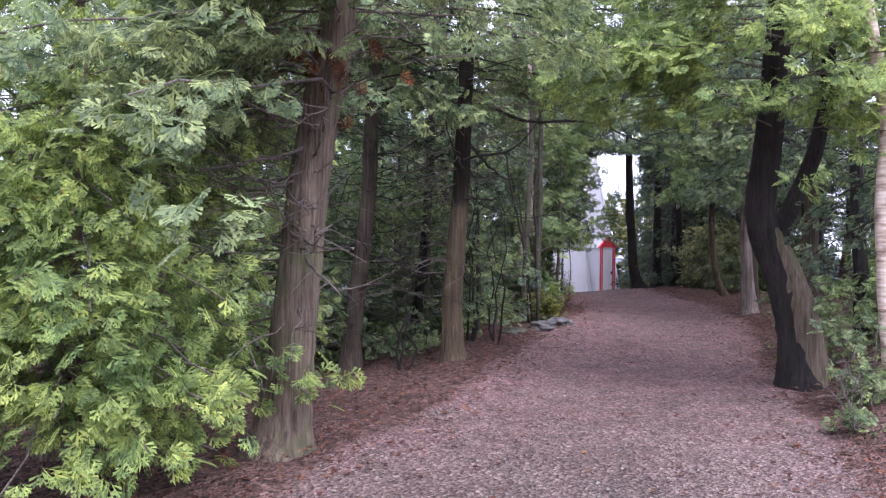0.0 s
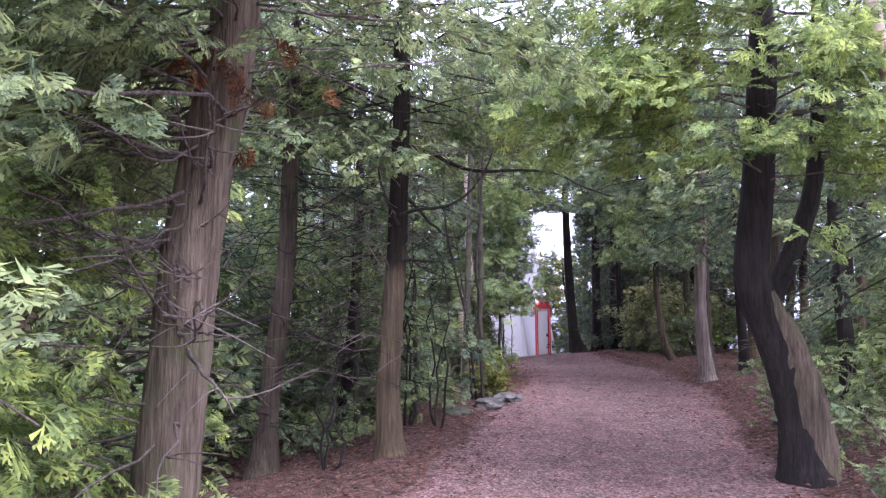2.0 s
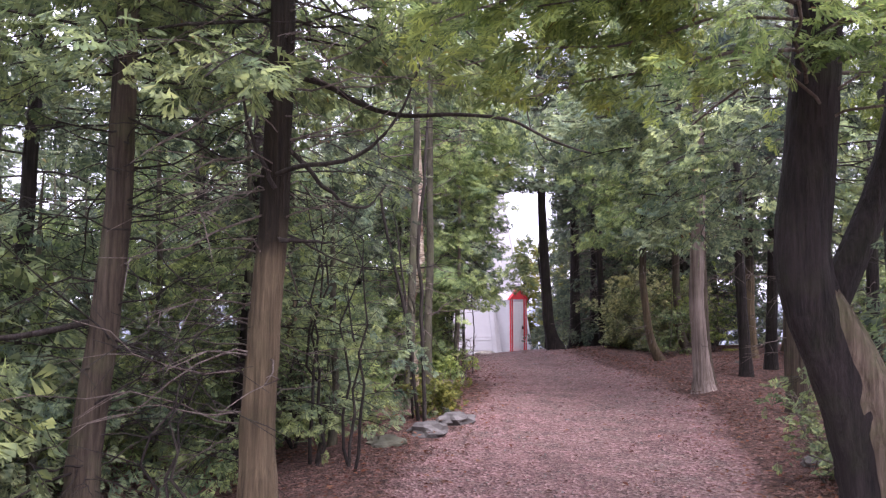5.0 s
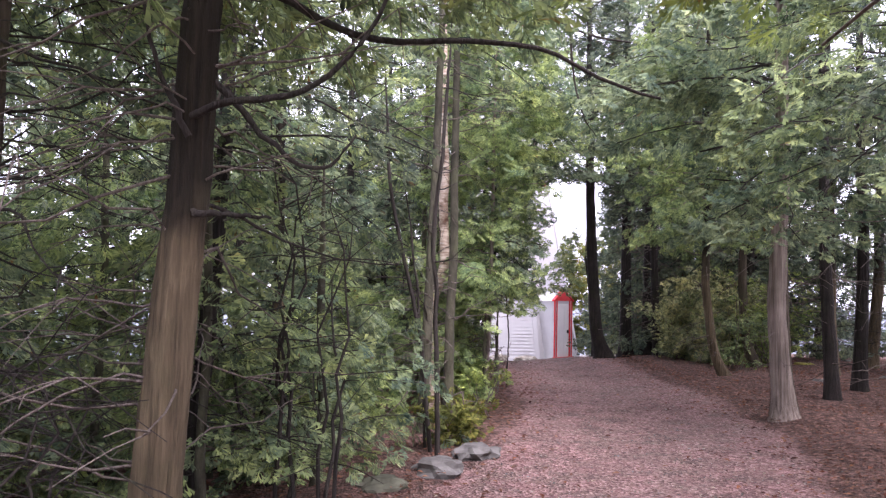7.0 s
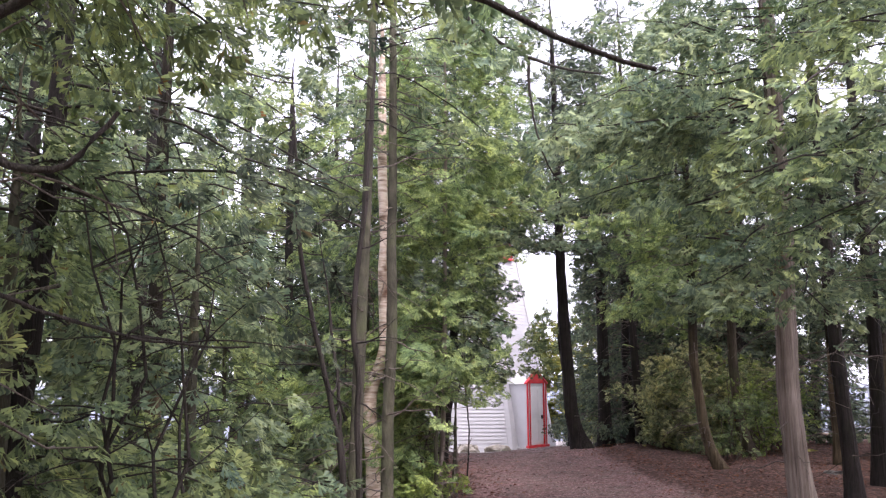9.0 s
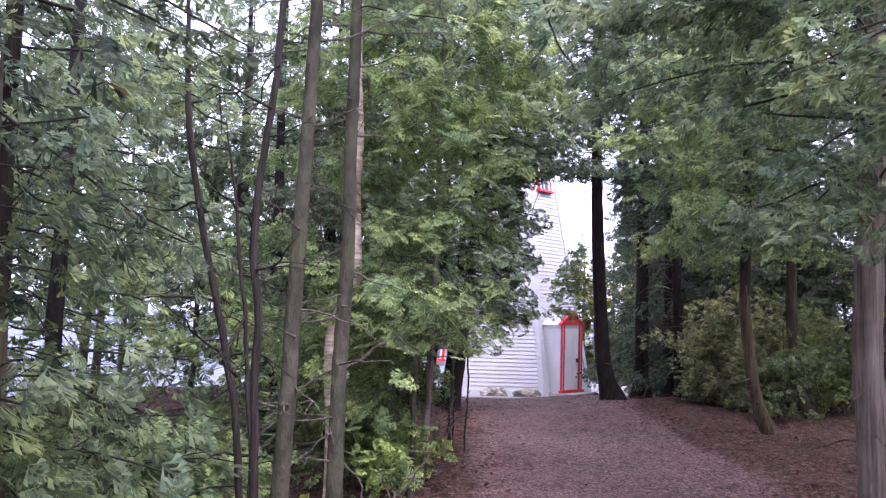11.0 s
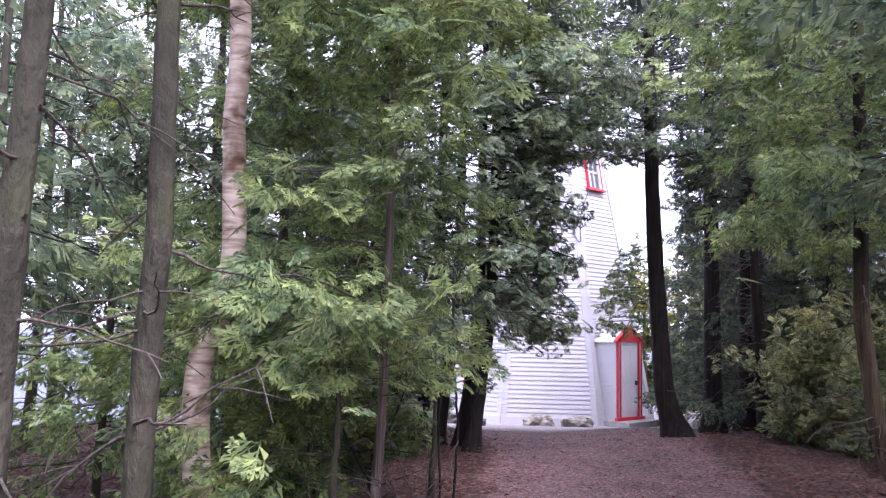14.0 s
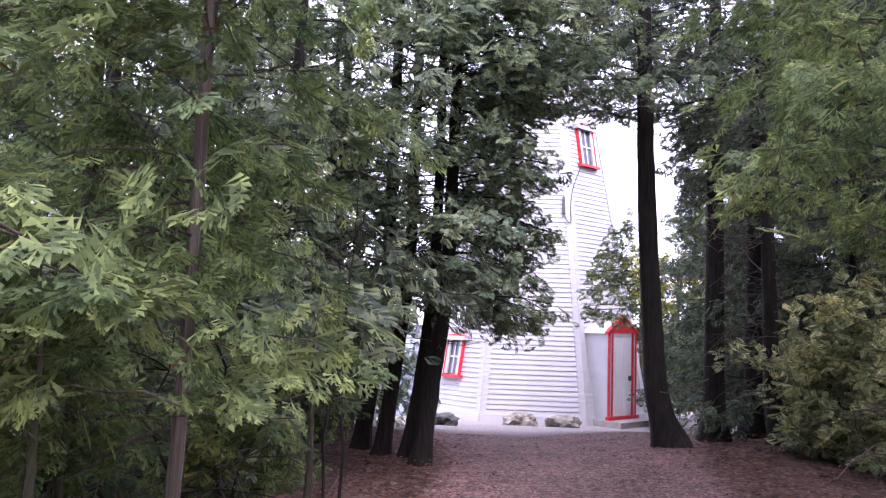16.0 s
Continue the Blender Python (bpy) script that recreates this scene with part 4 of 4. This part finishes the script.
for k, (sx, sy, hh) in enumerate(((0.85, 11.6, 2.2), (0.4, 11.9, 2.8),
                                  (2.4, 18.6, 1.8), (0.2, 13.2, 2.6), (-0.5, 9.9, 2.0))):
    tagged(sapling("thin bare sapling with dark twigs by the path", sx, sy, hh, 600 + k, 0, stems=3), group="saplings along the path")
for k, (sx, sy, hh, mt) in enumerate(((2.3, 15.8, 0.6, 0), (2.35, 16.9, 0.8, 0), (1.8, 14.2, 0.6, 1), (2.2, 17.2, 1.0, 0), (2.75, 18.4, 0.8, 1), (-2.1, 9.0, 1.1, 2), (-1.9, 12.0, 1.2, 2),
                                      (-0.4, 13.4, 1.2, 2), (4.05, 8.6, 0.8, 2), (4.35, 9.3, 1.0, 2), (4.7, 10.2, 0.9, 2), (3.3, 6.2, 0.6, 2), (3.8, 7.0, 0.8, 2),
                                      (8.4, 23.2, 1.9, 2), (8.9, 22.4, 1.7, 0), (7.9, 21.6, 1.3, 2), (9.5, 22.9, 2.0, 0), (8.2, 25.6, 1.5, 2), (5.4, 9.0, 1.6, 2), (6.2, 9.8, 1.7, 2), (-3.2, 4.6, 0.5, 0))):
    lf = (LEAF_BRIGHT, LEAF_OLIVE, LEAF, LEAF_OLIVE)[mt]
    sapling("leafy low shrub with small green sprays", sx, sy, hh, 700 + k, 7 if 3 < sx < 5 else 16, TWIG, lf, 5, 0.5 * max(hh, 0.7), 0.13, "shrub")


for k, (sx, sy, hh) in enumerate(((7.75, 23.9, 1.5), (8.3, 24.0, 1.75), (8.0, 23.3, 1.1), (8.9, 23.5, 1.6))):
    sapling("dense leafy shrub with pale olive leaves", sx, sy, hh, 760 + k, 24, TWIG, LEAF_PALE, 10, 0.85, 0.19, "shrub")


# ---- rocks ----
def rock(label, x, y, size, seed, mat, name="rock", sink=0.3, group=""):
    rng = np.random.default_rng(seed)
    bm = bmesh.new()
    bmesh.ops.create_icosphere(bm, subdivisions=3, radius=1.0)
    o = Vector(rng.uniform(-50, 50, 3))
    for v in bm.verts:
        d = v.co.normalized()
        k = 1 + 0.45 * noise.noise(d * 1.6 + o) + 0.28 * noise.noise(d * 3.7 + o) + 0.14 * noise.noise(d * 9 + o)
        q = d * k
        q = Vector((q.x, q.y, max(-0.6, min(0.8, q.z))))
        v.co = Vector((q.x * size[0], q.y * size[1], q.z * size[2]))
    me = bpy.data.meshes.new(name)
    bm.to_mesh(me)
    bm.free()
    me.materials.append(mat)
    ob = new(name, me)
    ob.location = (x, y, float(ground_z(x, y)) + size[2] * (0.6 - sink))
    ob.rotation_euler = (0, 0, rng.uniform(0, 6.28))
    return tagged(ob, label, "rock", group)


rock("flat weathered limestone rock at the path's edge", 1.6, 13.0, (0.2, 0.16, 0.13), 1, ROCK)
rock("small mossy limestone rock in leaf litter", 1.15, 12.6, (0.22, 0.18, 0.12), 2, ROCK_MOSS)
rock("low limestone slab among leaves", 2.0, 13.6, (0.22, 0.16, 0.12), 3, ROCK)
rock("rough pitted limestone boulder before a white wall", 4.55, 32.4, (0.42, 0.34, 0.26), 5, ROCK_TAN, group="boulders by the lighthouse")
rock("rough pitted limestone boulder before a white wall", 5.5, 32.5, (0.42, 0.34, 0.24), 6, ROCK_TAN, group="boulders by the lighthouse")
rock("grey limestone rock in the gravel yard", 2.95, 30.2, (0.35, 0.26, 0.2), 7, ROCK)
rock("grey limestone rock in the gravel yard", 2.5, 31.4, (0.35, 0.3, 0.22), 8, ROCK)
for k, (rx, ry) in enumerate(((8.6, 19.6), (11.5, 23.85), (10.2, 20.2), (7.2, 13.2), (5.0, 11.0), (9.2, 17.6))):
    rock("small pale rock lying in red leaf litter", rx, ry, (0.16, 0.13, 0.1), 20 + k, ROCK, group="scattered rocks")


# ---- lighthouse ----
CX, CY, A0, A1, TOP = 4.87, 36.5, 3.0, 1.28, 10.0
GZ = -0.14
house = empty("lighthouse", CX, CY, GZ)
tagged(house, "white clapboard octagonal lighthouse tower with red door trim", "lighthouse")
HEX = math.tan(radians(22.5))


def apothem(z):
    return A0 + (A1 - A0) * z / TOP


def face_point(k, along, z, out=0.0):
    """A place on face k of the tower (0 looks down the path, 1 carries the door), from the tower's base."""
    a = radians(-90 + 45 * k)
    nrm, side = Vector((math.cos(a), math.sin(a), 0)), Vector((-math.sin(a), math.cos(a), 0))
    return nrm * (apothem(z) + out) + side * along + Vector((0, 0, z))


def prism(quads):
    """A closed block from two opposite rings of four corners."""
    bm = bmesh.new()
    a = [bm.verts.new(p) for p in quads[0]]
    b = [bm.verts.new(p) for p in quads[1]]
    bm.faces.new(a[::-1])
    bm.faces.new(b)
    for i in range(4):
        bm.faces.new((a[i], a[(i + 1) % 4], b[(i + 1) % 4], b[i]))
    bmesh.ops.recalc_face_normals(bm, faces=bm.faces)
    return bm


def board(k, x0, x1, z0, z1, out0, out1, name, mat, parent=house, label="", x2=None, x3=None):
    """A board flat on face k, from x0..x1 at its foot to x3..x2 at its head, standing out between out0 and out1."""
    x2, x3 = x1 if x2 is None else x2, x0 if x3 is None else x3
    ring = lambda o: [face_point(k, x0, z0, o), face_point(k, x1, z0, o), face_point(k, x2, z1, o), face_point(k, x3, z1, o)]
    return part(name, prism((ring(out0), ring(out1))), mat, parent, label)


bm = bmesh.new()
rings = []
for z in (-0.6, TOP):
    rr = apothem(z) / math.cos(radians(22.5)) - 0.03
    rings.append([bm.verts.new((rr * math.cos(radians(-67.5 + 45 * i)), rr * math.sin(radians(-67.5 + 45 * i)), z)) for i in range(8)])
for i in range(8):
    bm.faces.new((rings[0][i], rings[0][(i + 1) % 8], rings[1][(i + 1) % 8], rings[1][i]))
bm.faces.new(rings[1])
bm.faces.new(rings[0][::-1])
bmesh.ops.recalc_face_normals(bm, faces=bm.faces)
part("tower_wall", bm, WHITE, house)
STEP = 0.118
for k in range(8):
    joined = []
    for i in range(int(TOP / STEP)):
        z0, z1 = i * STEP + 0.12, min(TOP, (i + 1) * STEP + 0.12)
        h0, h1 = apothem(z0) * HEX - 0.1, apothem(z1) * HEX - 0.1
        wedge = ([face_point(k, -h0, z0, 0.025), face_point(k, h0, z0, 0.025), face_point(k, h1, z1, 0.004), face_point(k, -h1, z1, 0.004)],
                 [face_point(k, -h0, z0, -0.02), face_point(k, h0, z0, -0.02), face_point(k, h1, z1, -0.02), face_point(k, -h1, z1, -0.02)])
        if k in (0, 1, 7):
            part("clapboard", prism(wedge), WHITE, house)
        else:
            joined.append(wedge)
    if joined:
        vv, ff = [], []
        for a, b in joined:
            i0 = len(vv)
            vv += [tuple(p) for p in a + b]
            ff += [(i0, i0 + 1, i0 + 2, i0 + 3), (i0 + 1, i0, i0 + 4, i0 + 5), (i0 + 2, i0 + 1, i0 + 5, i0 + 6), (i0 + 3, i0 + 2, i0 + 6, i0 + 7), (i0, i0 + 3, i0 + 7, i0 + 4)]
        tagged(child("clapboards", mesh_from("clapboards", vv, ff, WHITE), house), kind="stuff")
    h0, h1 = apothem(0.0) * HEX, apothem(TOP) * HEX
    board(k, -h0 - 0.02, -h0 + 0.12, -0.1, TOP, 0.0, 0.05, "corner_board", WHITE, x2=-h1 + 0.12, x3=-h1 - 0.02)
    board(k, h0 - 0.12, h0 + 0.02, -0.1, TOP, 0.0, 0.047, "corner_board", WHITE, x2=h1 + 0.02, x3=h1 - 0.12)
    board(k, -h0, h0, -0.5, 0.12, 0.0, 0.06, "foot_board", WHITE)


def tower_window(k, x, z, w, h):
    win = empty("window", 0, 0, 0)
    win.parent = house
    tagged(win, "small sash window with red painted surround")
    board(k, x - w / 2, x + w / 2, z, z + h, 0.03, 0.05, "pane", GLASS, win, "dark window glass")
    for sx in (-1, 1):
        board(k, x + sx * (w / 2 + 0.05) - 0.05, x + sx * (w / 2 + 0.05) + 0.05, z - 0.02, z + h + 0.02, 0.02, 0.10, "window_frame", WHITE, win)
        board(k, x + sx * (w / 2 + 0.115) - 0.009, x + sx * (w / 2 + 0.115) + 0.009, z - 0.05, z + h + 0.1, 0.02, 0.12, "red_strip", RED, win)
    board(k, x - w / 2, x + w / 2, z + h * 0.48, z + h * 0.53, 0.03, 0.08, "sash_bar", WHITE, win)
    board(k, x - 0.02, x + 0.02, z, z + h, 0.03, 0.075, "sash_bar", WHITE, win)
    board(k, x - w / 2 - 0.2, x + w / 2 + 0.2, z - 0.10, z - 0.04, 0.02, 0.15, "window_sill", RED, win)
    board(k, x - w / 2 - 0.2, x + w / 2 + 0.2, z + h + 0.02, z + h + 0.12, 0.02, 0.18, "head_board", WHITE, win)
    board(k, x - w / 2 - 0.22, x + w / 2 + 0.22, z + h + 0.12, z + h + 0.17, 0.02, 0.14, "pediment", RED, win, "red gabled hood", x + 0.02, x - 0.02)


tower_window(1, 0.03, 6.5, 0.38, 0.9)
tower_window(7, 0.1, 1.0, 0.32, 0.8)

# porch with the door
porch = empty("porch", 0, 0, 0)
porch.parent = house
tagged(porch, "small gabled white porch with red-edged door surround")
PW, PH, PD, PX = 0.56, 2.12, 0.34, -0.34


def porch_box(x0, x1, z0, z1, o0, o1, name, mat, label="", parent=porch):
    a = radians(-45)
    nrm, side = Vector((math.cos(a), math.sin(a), 0)), Vector((-math.sin(a), math.cos(a), 0))
    at = lambda x, z, o: nrm * (A0 + o) + side * (x + PX) + Vector((0, 0, z))
    q = [[at(x0, z0, o), at(x1, z0, o), at(x1, z1, o), at(x0, z1, o)] for o in (o0, o1)]
    return part(name, prism(q), mat, parent, label)


porch_box(-PW, -PW + 0.06, 0.05, PH, -0.4, PD, "side_wall", WHITE)
porch_box(PW - 0.06, PW, 0.05, PH, -0.4, PD, "side_wall", WHITE)
porch_box(-PW + 0.06, PW - 0.06, 0.05, PH, PD - 0.06, PD - 0.01, "front_wall", WHITE)
door = porch_box(-0.36, 0.36, 0.16, 2.02, PD - 0.02, PD + 0.025, "door", DOOR, "pale panelled door with a dark latch")
for px in (-0.17, 0.17):
    for z0, z1 in ((0.3, 0.95), (1.1, 1.9)):
        porch_box(px - 0.12, px + 0.12, z0, z1, PD + 0.02, PD + 0.036, "door_panel", DOOR, parent=door)
porch_box(0.24, 0.29, 0.98, 1.10, PD + 0.02, PD + 0.075, "handle", DARK_METAL, "dark latch", door)
for s in (-1, 1):
    for c in (0.41, 0.53):
        porch_box(s * c - 0.017, s * c + 0.017, 0.12, PH, PD - 0.01, PD + 0.05, "red_strip", RED)
    porch_box(s * 0.47 - 0.032, s * 0.47 + 0.032, 0.12, PH, PD - 0.01, PD + 0.03, "jamb", WHITE)
porch_box(-0.6, 0.6, 0.08, 0.16, PD - 0.01, PD + 0.10, "threshold", RED)
porch_box(-0.36, 0.36, 2.02, PH, PD - 0.01, PD + 0.03, "lintel", WHITE)
a = radians(-45)
nrm, side = Vector((math.cos(a), math.sin(a), 0)), Vector((-math.sin(a), math.cos(a), 0))
for nm, mt, w, lo, hi, o0, o1 in (("gable", RED, 0.54, PH, PH + 0.36, PD - 0.05, PD + 0.04), ("porch_roof", WHITE, 0.6, PH - 0.02, PH + 0.42, -0.6, PD - 0.05)):
    at = lambda x, z, o: nrm * (A0 + o) + side * (x + PX) + Vector((0, 0, z))
    q = [[at(-w, lo, o), at(w, lo, o), at(0.02, hi, o), at(-0.02, hi, o)] for o in (o0, o1)]
    part(nm, prism(q), mt, porch, "red gable" if mt is RED else "")
for s in (-1, 1):
    q = [[at(s * 0.62, PH - 0.02, o), at(s * 0.62, PH + 0.02, o), at(0, PH + 0.44, o), at(0, PH + 0.40, o)] for o in (PD - 0.04, PD + 0.07)]
    part("barge_board", prism(q), RED, porch)
step = porch_box(-0.7, 0.75, -0.3, 0.075, -0.1, PD + 0.5, "step", CONCRETE, "grey concrete door step")
# wall lamp bracket on the tower's front
bm = prism(([face_point(0, 0.68, 5.05, 0.03), face_point(0, 0.74, 5.05, 0.03), face_point(0, 0.74, 5.5, 0.03), face_point(0, 0.68, 5.5, 0.03)],
            [face_point(0, 0.68, 5.05, 0.12), face_point(0, 0.74, 5.05, 0.12), face_point(0, 0.74, 5.5, 0.08), face_point(0, 0.68, 5.5, 0.08)]))
part("cable_bracket", bm, DARK_METAL, house, "dark metal bracket with loose wire")

a0, a1, a2, a3 = face_point(1, -0.3, 6.45, 0.13), face_point(1, -0.75, 5.75, 0.07), face_point(0, 0.88, 5.3, 0.07), face_point(0, 0.72, 5.0, 0.1)
v, f = tubes([(smooth_line([tuple(a0), tuple(a1), tuple(a2), tuple(face_point(0, 0.9, 4.7, 0.07)), tuple(a3)], 20), np.full(20, 0.012))], 6)
child("cable", mesh_from("cable", v, f, DARK_METAL, True), house, "thin loose grey cable")
rock("low stone with yellow-green lichen in the litter", 9.96, 22.75, (0.2, 0.16, 0.11), 31, LICHEN, group="scattered rocks")

# ---- fallen leaves and pebbles ----
def scatter(name, label, count, seed, size, mat, where, category):
    rng = np.random.default_rng(seed)
    P, U, N = [], [], []
    y = rng.uniform(2.5, 27, count * 4) ** 1.0
    x = rng.uniform(-6, 12, count * 4)
    lo, hi = np.interp(y, PATH_Y, PATH_L), np.interp(y, PATH_Y, PATH_R)
    inside = np.minimum(x - lo, hi - x)
    ok = rng.random(count * 4) < where(inside)
    x, y = x[ok][:count], y[ok][:count]
    m = len(x)
    s = rng.uniform(0.6, 1.3, m) * size
    a = rng.uniform(0, 2 * np.pi, m)
    tilt = rng.normal(0, 0.35, (m, 2))
    c, sn = np.cos(a), np.sin(a)
    corners = []
    for u, w, lift in ((-1, 0, 0), (0.1, 0.55, 1), (1, 0, 0.2), (0.0, -0.6, 0.6)):
        corners.append(np.stack([x + s * (u * c - w * sn), y + s * (u * sn + w * c), ground_z(x, y) + 0.055 * (inside[ok][:count] < 0) + 0.012 + s * (0.35 * lift + tilt[:, 0] * u * 0.5 + tilt[:, 1] * w * 0.5)], 1))
    v = np.stack(corners, 1).reshape(-1, 3)
    i = np.arange(m)[:, None] * 4
    f = np.concatenate([i + np.array([[0, 1, 2]]), i + np.array([[0, 2, 3]])])
    ob = new(name, mesh_from(name, v, f, mat))
    return tagged(ob, label, category, kind="stuff")


scatter("fallen_leaves", "curled red-brown fallen leaves along the path's edges", 32000, 5, 0.03, LITTER, lambda d: np.clip(0.75 - d * 0.9, 0.07, 0.75), "leaves")
scatter("gravel", "loose grey and pink gravel on the path", 9000, 6, 0.016, PEBBLE, lambda d: np.clip(d + 0.3, 0, 0.9), "gravel")
